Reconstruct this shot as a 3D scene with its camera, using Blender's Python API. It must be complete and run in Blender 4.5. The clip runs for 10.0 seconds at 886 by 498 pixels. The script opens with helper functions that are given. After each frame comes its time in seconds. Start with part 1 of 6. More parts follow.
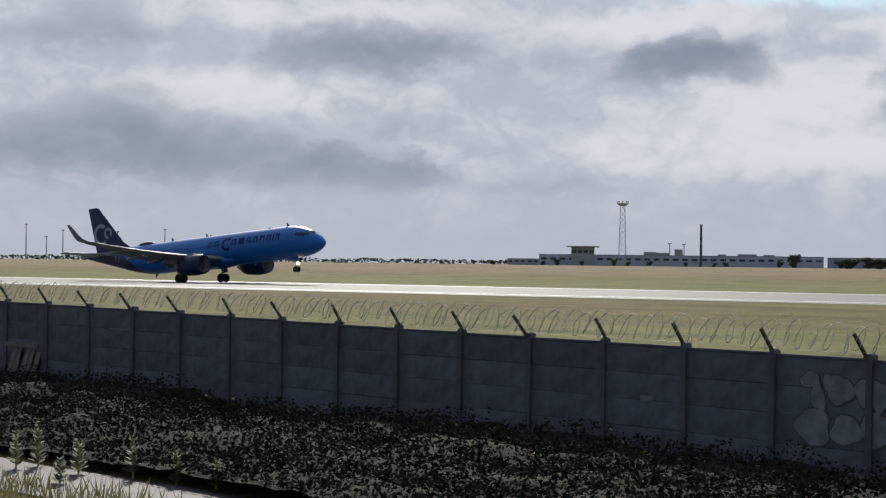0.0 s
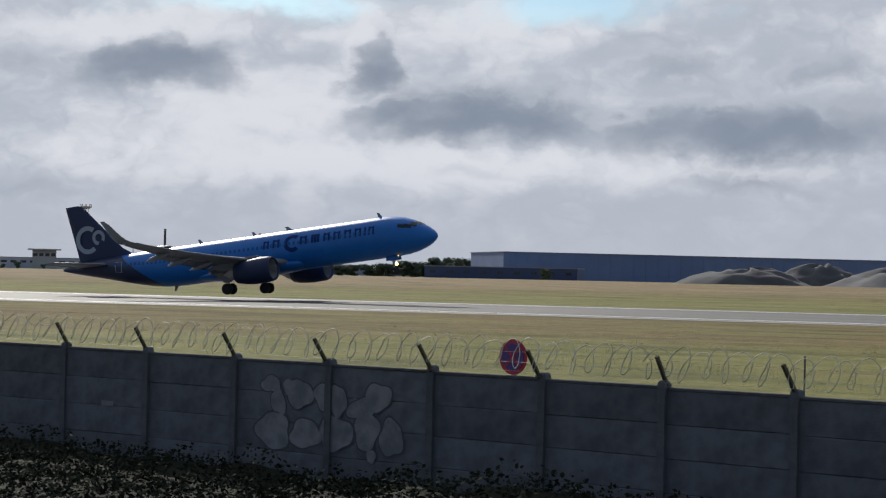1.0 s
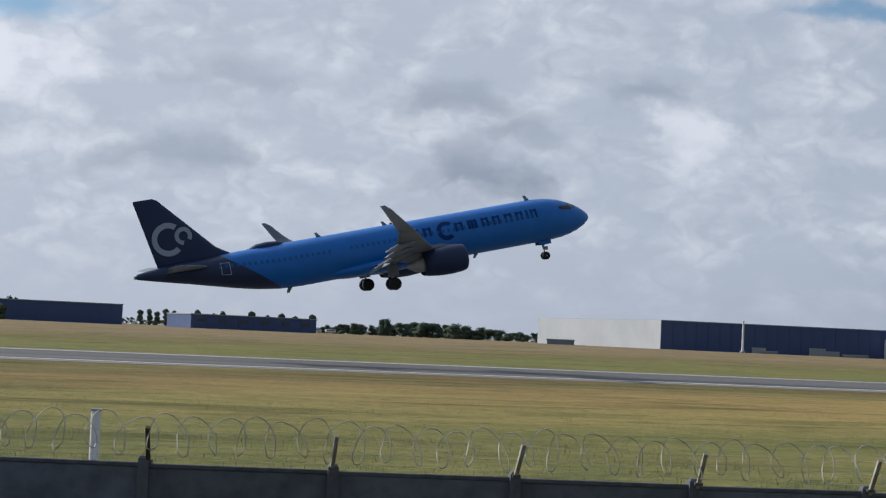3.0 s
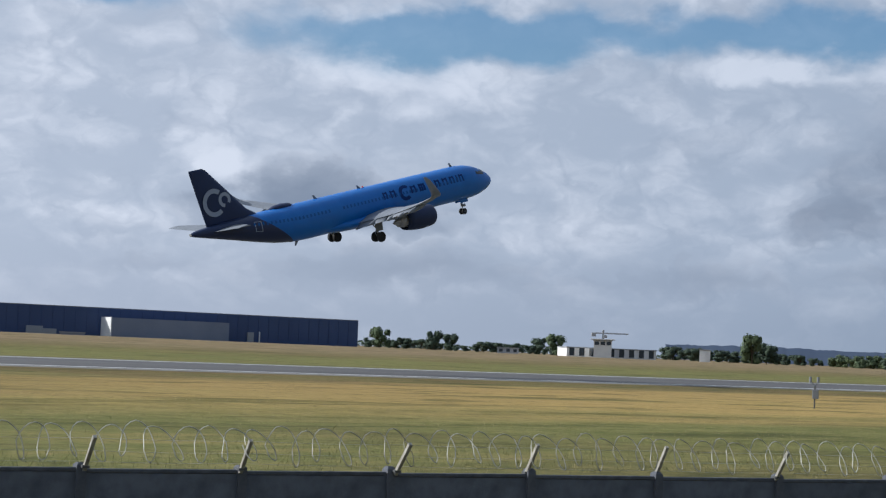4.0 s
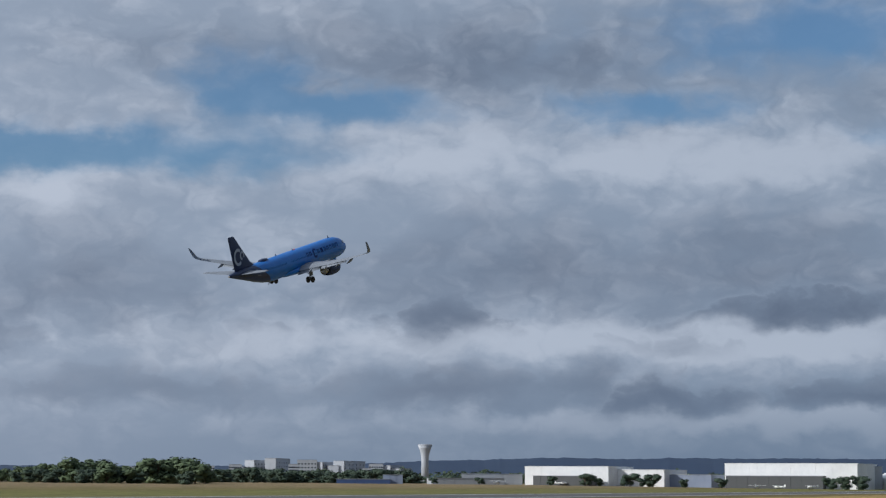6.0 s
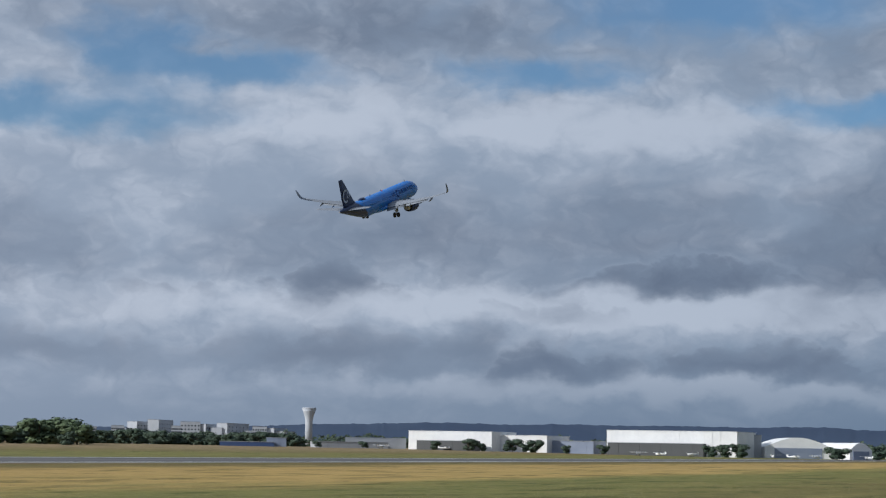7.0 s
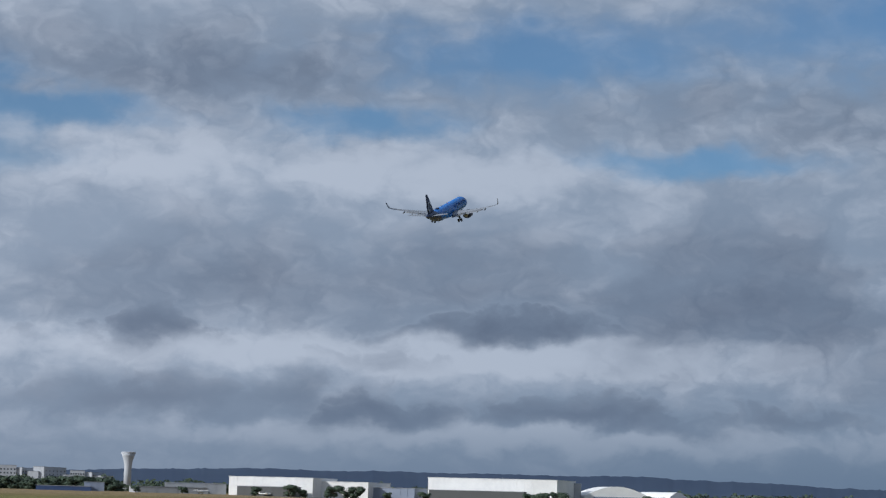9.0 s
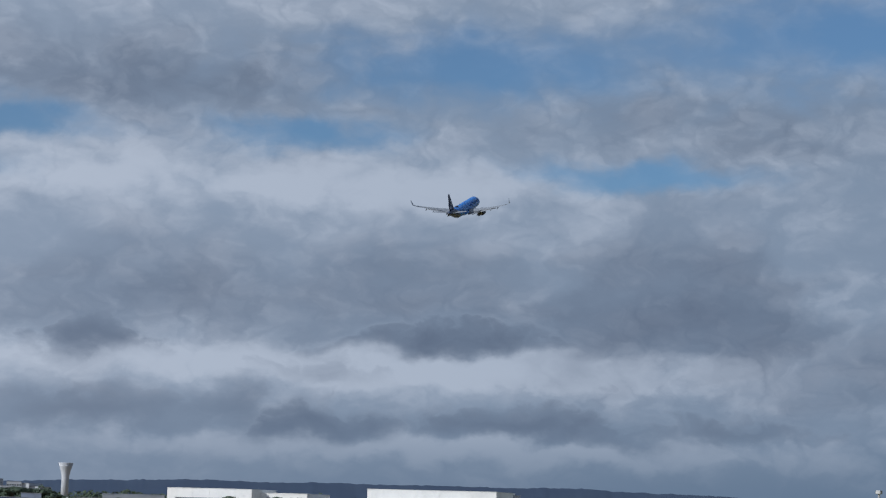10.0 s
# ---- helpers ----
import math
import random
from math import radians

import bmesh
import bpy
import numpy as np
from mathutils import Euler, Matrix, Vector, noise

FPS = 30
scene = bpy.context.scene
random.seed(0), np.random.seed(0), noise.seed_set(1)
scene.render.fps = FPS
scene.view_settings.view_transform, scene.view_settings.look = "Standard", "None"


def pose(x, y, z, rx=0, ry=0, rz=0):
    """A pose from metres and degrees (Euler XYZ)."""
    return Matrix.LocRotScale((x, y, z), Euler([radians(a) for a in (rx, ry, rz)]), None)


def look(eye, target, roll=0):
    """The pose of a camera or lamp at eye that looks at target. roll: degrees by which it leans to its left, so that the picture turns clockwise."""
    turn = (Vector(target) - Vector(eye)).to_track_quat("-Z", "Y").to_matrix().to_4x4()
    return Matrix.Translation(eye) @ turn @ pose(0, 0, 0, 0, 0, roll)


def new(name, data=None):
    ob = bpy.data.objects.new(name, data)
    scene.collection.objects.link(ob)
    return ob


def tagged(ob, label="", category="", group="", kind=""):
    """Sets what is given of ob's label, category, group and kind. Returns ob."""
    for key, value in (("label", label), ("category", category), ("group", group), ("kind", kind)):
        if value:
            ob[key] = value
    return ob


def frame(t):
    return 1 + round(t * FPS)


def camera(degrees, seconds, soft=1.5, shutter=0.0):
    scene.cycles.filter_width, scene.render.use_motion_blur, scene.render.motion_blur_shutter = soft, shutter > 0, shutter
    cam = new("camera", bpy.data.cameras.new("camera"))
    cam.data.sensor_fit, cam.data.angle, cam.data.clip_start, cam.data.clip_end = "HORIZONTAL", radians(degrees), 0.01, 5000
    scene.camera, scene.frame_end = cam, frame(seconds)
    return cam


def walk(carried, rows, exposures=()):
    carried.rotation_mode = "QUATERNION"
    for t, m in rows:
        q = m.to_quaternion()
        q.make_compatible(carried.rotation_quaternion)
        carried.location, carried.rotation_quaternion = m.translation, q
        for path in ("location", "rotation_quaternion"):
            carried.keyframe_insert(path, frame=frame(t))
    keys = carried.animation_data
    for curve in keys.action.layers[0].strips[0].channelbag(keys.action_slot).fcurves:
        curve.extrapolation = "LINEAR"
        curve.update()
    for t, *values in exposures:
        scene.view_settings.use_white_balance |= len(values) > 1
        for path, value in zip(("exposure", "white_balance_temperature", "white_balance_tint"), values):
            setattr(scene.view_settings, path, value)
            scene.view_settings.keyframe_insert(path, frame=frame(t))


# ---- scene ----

# Plan: x to the east, y to the north, runway level is z = 0; bearings are degrees clockwise from +y about the viewpoint.
EYE = (0.0, 0.0, 2.9)
RUNWAY_BEARING = 71.0
PANEL = 2.05            # spacing of the wall posts
WALL_TOP = 1.46


def bearing(az, d, z=0.0):
    return Vector((d * math.sin(radians(az)), d * math.cos(radians(az)), z))


def aim(az, el):
    return tuple(Vector(EYE) + Vector((math.sin(radians(az)) * math.cos(radians(el)), math.cos(radians(az)) * math.cos(radians(el)), math.sin(radians(el)))) * 100)


# ---- camera: seconds, bearing, elevation, roll ----
VIEW = [
    (0.0, -58.81, 0.40, 0.63), (0.5, -51.73, 0.50, 0.84), (1.0, -43.79, 0.77, 1.21), (1.5, -33.02, 1.20, 1.47),
    (1.8, -25.97, 1.45, 1.69), (2.0, -21.11, 1.61, 1.83), (2.2, -16.16, 1.85, 2.06), (3.3, 8.78, 2.66, 2.70),
    (3.5, 13.60, 2.69, 2.78), (4.0, 23.65, 2.81, 2.47), (4.5, 31.46, 3.14, 1.89), (5.0, 38.12, 4.18, 1.36),
    (5.5, 44.01, 5.07, 0.75), (6.0, 47.84, 6.56, 0.34), (6.2, 49.00, 7.05, 0.40), (7.3, 52.30, 4.97, 1.20),
    (7.5, 53.61, 5.07, 1.25), (8.0, 55.29, 5.92, 1.36), (8.5, 55.09, 6.57, 1.60), (9.0, 55.97, 7.00, 1.47),
    (9.5, 57.39, 7.20, 1.35), (10.0, 57.65, 7.37, 1.56)]
cam = camera(24.58, 10.0, soft=1.25)
walk(cam, [(t, look(EYE, aim(az, el), roll)) for t, az, el, roll in VIEW],
     exposures=[(0.0, -0.18, 6350, 10), (2.2, -0.12, 6300, 10), (3.5, -0.02, 5980, 10), (4.5, 0.08, 5900, 10), (5.0, -0.14, 5920, 10), (5.4, -0.20, 5950, 10), (6.0, -0.26, 5900, 10), (7.5, -0.12, 5950, 10), (10.0, -0.28, 5850, 10)])

# ---- light ----
SUN_AZ, SUN_EL = -62.0, 28.0
GLOW_AZ = -54.0         # middle of the bright side of the cloud
sun = new("sun", bpy.data.lights.new("sun", "SUN"))
sun.data.energy, sun.data.angle, sun.data.color = 4.7, radians(0.6), (1.0, 0.93, 0.82)
sun.matrix_world = look(bearing(SUN_AZ, 100 * math.cos(radians(SUN_EL)), 100 * math.sin(radians(SUN_EL))), (0, 0, 0))


class Nodes:
    """Short spellings for building a node tree."""

    def __init__(self, tree):
        self.tree = tree

    def add(self, kind, **values):
        n = self.tree.nodes.new(kind)
        for key, value in values.items():
            setattr(n, key, value)
        return n

    def link(self, a, b):
        self.tree.links.new(a, b)

    def put(self, socket, value):
        if isinstance(value, bpy.types.NodeSocket):
            self.link(value, socket)
        else:
            socket.default_value = value

    def math(self, op, a, b=0.0, c=0.0, clamp=False):
        n = self.add("ShaderNodeMath", operation=op, use_clamp=clamp)
        for i, v in enumerate((a, b, c)):
            self.put(n.inputs[i], v)
        return n.outputs[0]

    def mix(self, f, a, b, blend="MIX"):
        n = self.add("ShaderNodeMix", data_type="RGBA", blend_type=blend)
        n.clamp_factor = True
        self.put(n.inputs[0], f)
        for i, v in ((6, a), (7, b)):
            self.put(n.inputs[i], v if isinstance(v, bpy.types.NodeSocket) else (*v, 1)[:4])
        return n.outputs[2]

    def noise(self, vec, scale, detail=5.0, rough=0.55, warp=0.0):
        n = self.add("ShaderNodeTexNoise")
        if vec is not None:
            self.link(vec, n.inputs["Vector"])
        n.inputs["Scale"].default_value, n.inputs["Detail"].default_value = scale, detail
        n.inputs["Roughness"].default_value, n.inputs["Distortion"].default_value = rough, warp
        return n.outputs["Fac"]

    def xyz(self, x, y, z=0.0):
        n = self.add("ShaderNodeCombineXYZ")
        for i, v in enumerate((x, y, z)):
            self.put(n.inputs[i], v)
        return n.outputs[0]

    def ramp(self, f, lo, hi):
        n = self.add("ShaderNodeMapRange", interpolation_type="SMOOTHSTEP")
        self.put(n.inputs["Value"], f)
        n.inputs["From Min"].default_value, n.inputs["From Max"].default_value = lo, hi
        return n.outputs["Result"]


def build_sky():
    world = bpy.data.worlds.new("sky")
    scene.world = world
    world.use_nodes = True
    world.node_tree.nodes.clear()
    g = Nodes(world.node_tree)
    sky = g.add("ShaderNodeTexSky", sky_type="NISHITA", sun_disc=False)
    sky.sun_elevation, sky.sun_rotation = radians(SUN_EL), radians(SUN_AZ)
    blue = g.mix(1.0, sky.outputs[0], (0.056, 0.078, 0.096), "MULTIPLY")
    way = g.add("ShaderNodeTexCoord").outputs["Generated"]
    sep = g.add("ShaderNodeSeparateXYZ")
    g.link(way, sep.inputs[0])
    x, y, z = sep.outputs
    az = g.math("ARCTAN2", x, y)
    el = g.math("ARCSINE", z)
    # billows bend every cloud edge
    wide_at = g.xyz(g.math("MULTIPLY", az, 30.0), g.math("MULTIPLY", el, 46.0))
    puff = g.noise(wide_at, 1.0, 6, 0.52)
    puff_b = g.noise(g.xyz(g.math("MULTIPLY", az, 30.0), g.math("MULTIPLY", el, 46.0), 7.0), 1.0, 6, 0.52)
    waz = g.math("ADD", az, g.math("MULTIPLY", g.math("SUBTRACT", puff, 0.5), 0.075))
    wel = g.math("ADD", el, g.math("MULTIPLY", g.math("SUBTRACT", puff_b, 0.5), 0.026))
    curl = g.add("ShaderNodeTexVoronoi", feature="F1", distance="EUCLIDEAN")
    g.link(g.xyz(g.math("MULTIPLY", waz, 60.0), g.math("MULTIPLY", wel, 84.0)), curl.inputs["Vector"])
    curl.inputs["Scale"].default_value, curl.inputs["Detail"].default_value, curl.inputs["Roughness"].default_value = 1.0, 2.0, 0.45
    bulge = g.math("SUBTRACT", 0.45, curl.outputs["Distance"])
    soft = g.noise(g.xyz(g.math("MULTIPLY", az, 22.0), g.math("MULTIPLY", el, 42.0), 2.0), 1.0, 6, 0.48, 0.25)

    def patch(at, up, wide, tall):
        """Soft-edged patch of sky."""
        dx = g.math("MULTIPLY", g.math("SUBTRACT", waz, radians(at)), 1 / radians(wide))
        dy = g.math("MULTIPLY", g.math("SUBTRACT", wel, radians(up)), 1 / radians(tall))
        r2 = g.math("ADD", g.math("MULTIPLY", dx, dx), g.math("MULTIPLY", dy, dy))
        return g.math("EXPONENT", g.math("MULTIPLY", r2, -0.8))

    def heap(at, base, wide, tall, weight):
        """Cloud with a domed, billowing top and a flat base that melts away below."""
        wide, tall = wide * 1.2, tall * 1.1
        dx = g.math("MULTIPLY", g.math("SUBTRACT", waz, radians(at)), 1 / radians(wide))
        v = g.math("MULTIPLY", g.math("SUBTRACT", wel, radians(base)), 1 / radians(tall))
        depth = g.math("SUBTRACT", g.math("MULTIPLY_ADD", g.math("MULTIPLY", dx, dx), -1.0, 1.0), v)
        depth = g.math("MULTIPLY_ADD", bulge, min(0.8, 0.7 / tall), depth)
        body = g.math("MULTIPLY_ADD", g.ramp(depth, 0.0, 1.0), 0.55, g.math("MULTIPLY", g.ramp(depth, -0.16, 0.36), 0.45))
        return g.math("MULTIPLY", g.math("MULTIPLY", body, g.ramp(v, -0.55, 0.25)), weight)

    def total(shape, rows, op):
        s = None
        for row in rows:
            c = shape(*row)
            s = c if s is None else g.math(op, s, c)
        return s

    # grey cloud heaps: bearing, base, half width and height in degrees, density
    west = [(-51.6, 5.5, 2.7, 1.49, 0.95), (-60.8, 5.8, 3.8, 1.57, 0.8), (-68.7, 6.2, 3.0, 1.25, 0.5), (-67.6, 2.8, 5.2, 2.35, 0.8), (-61.8, 2.4, 4.1, 1.25, 0.85), (-55.7, 2.1, 2.4, 0.78, 0.5),
            (-60.2, 3.7, 1.7, 0.78, 0.35), (-55.4, 5.5, 1.6, 0.94, 0.35), (-49.7, 5.3, 1.1, 0.94, 0.6), (-45.9, 5.5, 1.4, 1.72, 0.9), (-42.8, 4.2, 4.2, 1.49, 0.95), (-35.1, 3.9, 4.5, 1.49, 0.9)]
    north = [(-37.3, 6.0, 1.3, 0.86, 0.5), (-35.5, 2.7, 2.8, 0.86, 0.6), (-42.5, 2.9, 1.7, 0.47, 0.35), (-32.6, 5.8, 1.9, 1.25, 0.45), (-23.4, 6.2, 3.1, 2.2, 0.6), (-20.5, 5.7, 1.9, 1.41, 0.5), (-28.7, 4.6, 3.0, 2.04, 0.65),
             (-32.1, 3.9, 2.4, 1.72, 0.6), (-23.5, 3.7, 2.7, 1.33, 0.75), (-28.4, 2.9, 3.0, 0.86, 0.6), (-15.5, 4.0, 1.9, 1.18, 0.7), (-12.1, 5.8, 2.8, 0.63, 0.3), (-12.5, 2.6, 3.4, 0.63, 0.35), (-5.5, 4.6, 2.6, 1.3, 0.55), (-4.0, 7.0, 3.0, 1.0, 0.4)]
    middle = [(2.6, 4.4, 2.0, 1.72, 0.65), (2.0, 6.6, 2.2, 1.1, 0.55), (3.9, 5.8, 1.9, 1.02, 0.5), (7.7, 6.9, 2.0, 1.1, 0.55), (20.2, 3.7, 3.6, 1.8, 0.85), (15.5, 2.1, 2.7, 0.55, 0.4),
              (22.7, 2.0, 4.4, 1.25, 0.55), (30.5, 2.1, 3.4, 0.94, 0.5), (34.9, 4.0, 1.6, 1.72, 0.65), (37.7, 4.8, 4.4, 3.14, 0.5), (35.2, 3.6, 1.1, 0.55, 0.6), (40.0, 2.4, 4.2, 1.1, 0.55)]
    east_heaps = [(47.9, 4.3, 1.7, 1.72, 0.85), (44.4, 4.1, 0.9, 0.55, 0.6), (49.7, 5.3, 6.3, 2.98, 0.5), (56.5, 5.6, 5.3, 2.67, 0.5), (39.3, 2.4, 5.2, 1.18, 0.6), (48.1, 2.4, 4.7, 1.33, 0.65), (51.5, 2.6, 2.2, 1.57, 0.6), (54.0, 3.8, 1.9, 0.86, 0.65),
                  (58.0, 4.6, 4.2, 1.25, 0.95), (64.3, 4.6, 4.7, 4.39, 0.65), (54.2, 2.1, 2.4, 1.33, 0.85), (60.1, 2.3, 4.4, 1.1, 0.8), (66.1, 2.4, 3.1, 0.86, 0.65), (62.1, 3.6, 0.5, 0.31, 0.5), (42.6, 4.2, 0.9, 0.55, 0.5), (72.0, 3.6, 5.0, 2.6, 0.6)]
    # open blue between the decks: bearing, elevation, half width, half height
    gaps = [(-48.9, 7.6, 2.7, 0.39), (-40.2, 7.6, 2.7, 0.5), (-10.8, 8.7, 2.4, 0.55), (-56.0, 9.8, 6.0, 0.8), (22.2, 8.6, 4.4, 0.71), (13.2, 9.5, 2.2, 0.34), (25.5, 9.0, 4.1, 0.55), (39.2, 9.15, 5.2, 0.62), (33.0, 9.2, 4.0, 0.6),
            (42.1, 11.1, 2.0, 0.94), (45.5, 10.5, 2.8, 0.5), (53.6, 10.4, 2.8, 0.44), (58.1, 12.5, 4.6, 1.1), (63.0, 9.5, 3.3, 0.44), (70.0, 13.5, 6.0, 1.5)]
    # sunlit tops
    tops = [(-61.5, 7.0, 3.4, 0.63), (-65.3, 4.7, 2.2, 0.71), (-49.1, 4.7, 2.8, 0.94), (-46.5, 6.9, 0.9, 0.94), (-42.4, 7.0, 1.9, 0.78), (-52.7, 6.9, 2.5, 0.63), (-45.2, 3.1, 7.8, 0.63), (-29.6, 6.4, 1.9, 0.94), (-20.0, 4.7, 1.9, 0.55), (-11.5, 7.1, 2.5, 0.94),
            (17.4, 5.0, 0.9, 0.44), (22.0, 7.5, 1.9, 0.6), (8.9, 6.0, 0.9, 0.63), (33.3, 8.1, 1.9, 0.25), (37.0, 8.3, 0.9, 0.5), (52.5, 9.1, 8.0, 0.72), (51.3, 4.0, 9.4, 0.44), (59.4, 4.0, 6.6, 0.5), (57.1, 1.7, 9.4, 0.31)]
    # thin grey veils high up
    veils = [(51.0, 12.2, 6.0, 1.3), (41.0, 12.0, 5.0, 0.9), (66.0, 11.0, 5.0, 1.0), (49.0, 11.6, 4.0, 0.7)]
    shade_of = total(heap, west + north + middle + east_heaps, "MAXIMUM")
    lit = total(patch, tops, "ADD")
    grey = g.math("ADD", shade_of, g.math("MULTIPLY", total(patch, veils, "ADD"), 0.30))
    grey = g.math("MULTIPLY_ADD", g.math("SUBTRACT", soft, 0.5), 0.60, grey)
    grey = g.math("MULTIPLY_ADD", bulge, -0.16, grey)
    grey = g.ramp(g.math("MULTIPLY_ADD", lit, -0.12, grey), -0.02, 0.95)
    white = g.math("MULTIPLY_ADD", g.math("SUBTRACT", soft, 0.5), 2.2, g.math("MULTIPLY_ADD", bulge, 0.45, lit))
    white = g.ramp(white, -0.50, 0.70)
    # brightness falls away from the sun's side of the sky
    east = g.ramp(g.math("ABSOLUTE", g.math("SUBTRACT", az, radians(GLOW_AZ))), 0.60, 2.25)
    behind = g.ramp(g.math("ABSOLUTE", g.math("SUBTRACT", az, radians(GLOW_AZ + 35))), 1.75, 2.9)
    bright = g.mix(east, (0.80, 0.81, 0.85), (0.48, 0.525, 0.59))
    mid = g.mix(east, (0.52, 0.56, 0.63), (0.275, 0.335, 0.415))
    dark = g.mix(east, (0.265, 0.310, 0.385), (0.135, 0.170, 0.232))
    body = g.mix(white, mid, bright)
    shaded = g.mix(grey, body, dark)
    thin = g.math("SUBTRACT", g.math("MULTIPLY", total(patch, gaps, "ADD"), 1.25), g.math("MULTIPLY", g.math("SUBTRACT", soft, 0.42), 1.1))
    clouds = g.mix(g.math("MULTIPLY", g.ramp(thin, 0.05, 1.25), 0.84), shaded, blue)
    # pale haze along the horizon
    haze = g.mix(east, (0.52, 0.55, 0.62), (0.135, 0.195, 0.275))
    hazy = g.mix(g.math("MULTIPLY", g.ramp(el, 0.062, 0.005), 0.80), clouds, haze)
    hazy = g.mix(g.math("MULTIPLY", behind, 0.62), hazy, (0.10, 0.125, 0.17))
    bg = g.add("ShaderNodeBackground")
    g.link(hazy, bg.inputs[0])
    bg.inputs[1].default_value = 1.0
    g.link(bg.outputs[0], g.add("ShaderNodeOutputWorld").inputs[0])


build_sky()


# ---- materials ----
def material(name, colour, rough=0.6, metal=0.0, second=None, scale=8.0, bump=0.0, bump_scale=60.0, coat=0.0, spec=0.5, emit=0.0, random_tint=0.0):
    """Procedural surface: two noises mix colour and second; fine noise gives relief."""
    m = bpy.data.materials.new(name)
    m.use_nodes = True
    m.node_tree.nodes.clear()
    g = Nodes(m.node_tree)
    b = g.add("ShaderNodeBsdfPrincipled")
    where = g.add("ShaderNodeTexCoord").outputs["Object"]
    c = None
    if second:
        coarse, fine = g.noise(where, scale * 0.23, 4, 0.6), g.noise(where, scale, 6, 0.65)
        f = g.ramp(g.math("ADD", g.math("MULTIPLY", coarse, 0.6), g.math("MULTIPLY", fine, 0.4)), 0.38, 0.62)
        c = g.mix(f, colour, second)
        rv = g.math("ADD", rough - 0.06, g.math("MULTIPLY", fine, 0.12))
        g.link(rv, b.inputs["Roughness"])
    else:
        b.inputs["Roughness"].default_value = rough
    if random_tint:
        info = g.add("ShaderNodeObjectInfo").outputs["Random"]
        k = g.math("ADD", 1.0 - random_tint, g.math("MULTIPLY", info, 2 * random_tint))
        c = g.mix(1.0, c if c is not None else colour, g.xyz(k, k, k), "MULTIPLY")
    if c is None:
        b.inputs["Base Color"].default_value = (*colour, 1)
    else:
        g.link(c, b.inputs["Base Color"])
    b.inputs["Metallic"].default_value, b.inputs["Specular IOR Level"].default_value = metal, spec
    b.inputs["Coat Weight"].default_value = coat
    if bump:
        n = g.add("ShaderNodeBump")
        n.inputs["Strength"].default_value, n.inputs["Distance"].default_value = bump, 0.02
        g.link(g.noise(where, bump_scale, 5, 0.6), n.inputs["Height"])
        g.link(n.outputs[0], b.inputs["Normal"])
    if emit:
        b.inputs["Emission Color"].default_value, b.inputs["Emission Strength"].default_value = (*colour, 1), emit
    g.link(b.outputs[0], g.add("ShaderNodeOutputMaterial").inputs[0])
    return m


M = {}
M["navy"] = material("navy_paint", (0.019, 0.033, 0.088), 0.5, spec=0.3)
M["grey_paint"] = material("light_grey_paint", (0.20, 0.222, 0.258), 0.5, second=(0.165, 0.185, 0.215), scale=3)
M["logo"] = material("pale_logo_paint", (0.29, 0.34, 0.43), 0.4)
M["letter"] = material("dark_letter_paint", (0.008, 0.038, 0.165), 0.6, spec=0.1)
M["bright_metal"] = material("polished_metal", (0.62, 0.63, 0.65), 0.25, metal=0.9)
M["gear"] = material("gear_metal", (0.42, 0.43, 0.44), 0.4, metal=0.3, second=(0.3, 0.3, 0.31))
M["tyre"] = material("tyre_rubber", (0.018, 0.018, 0.019), 0.85)
M["glass_dark"] = material("cockpit_glass", (0.010, 0.016, 0.028), 0.12, spec=0.45)
M["lamp_glow"] = material("warm_lamp", (1.0, 0.66, 0.18), 0.4, emit=40.0)
M["beacon"] = material("beacon_red", (0.5, 0.03, 0.03), 0.3)
M["concrete"] = material("weathered_concrete", (0.132, 0.148, 0.182), 0.9, second=(0.078, 0.090, 0.114), scale=3.2, bump=0.35, bump_scale=45, random_tint=0.14)
M["concrete_post"] = material("concrete_post", (0.112, 0.122, 0.146), 0.9, second=(0.075, 0.083, 0.102), scale=9, bump=0.3, random_tint=0.1)
M["wire"] = material("galvanised_wire", (0.48, 0.48, 0.44), 0.6, metal=0.15, second=(0.26, 0.25, 0.22), scale=2.0)
# One kind of strut: dark copy painted as backlit, pale copy as sunlit.
M["strut_dark"] = material("backlit_strut", (0.085, 0.075, 0.045), 0.8, second=(0.05, 0.046, 0.03), scale=14)
M["strut"] = material("sunlit_galvanised_strut", (0.45, 0.44, 0.40), 0.6, metal=0.1, second=(0.30, 0.28, 0.24), scale=14)
M["graffiti"] = material("faded_spray_paint", (0.235, 0.25, 0.285), 0.8, second=(0.135, 0.15, 0.18), scale=6)
M["graffiti_line"] = material("dark_spray_paint", (0.070, 0.078, 0.098), 0.8)
M["sign_red"] = material("sign_red", (0.42, 0.03, 0.07), 0.4)
M["sign_blue"] = material("sign_blue", (0.09, 0.05, 0.24), 0.4)
M["white"] = material("white_paint", (0.78, 0.79, 0.79), 0.55, second=(0.70, 0.71, 0.72), scale=0.4)
M["cladding_blue"] = material("dark_blue_cladding", (0.046, 0.084, 0.205), 0.5, second=(0.040, 0.073, 0.182), scale=0.12)
M["cladding_grey"] = material("light_grey_cladding", (0.36, 0.38, 0.41), 0.55, second=(0.31, 0.33, 0.36), scale=0.12)
M["cladding_mid"] = material("blue_grey_cladding", (0.23, 0.27, 0.36), 0.6, second=(0.19, 0.23, 0.32), scale=0.1)
M["roof"] = material("roof_sheet", (0.30, 0.32, 0.35), 0.6, second=(0.24, 0.26, 0.29), scale=0.2)
M["cabin_glass"] = material("cabin_window_glass", (0.012, 0.100, 0.33), 0.25, spec=0.4)
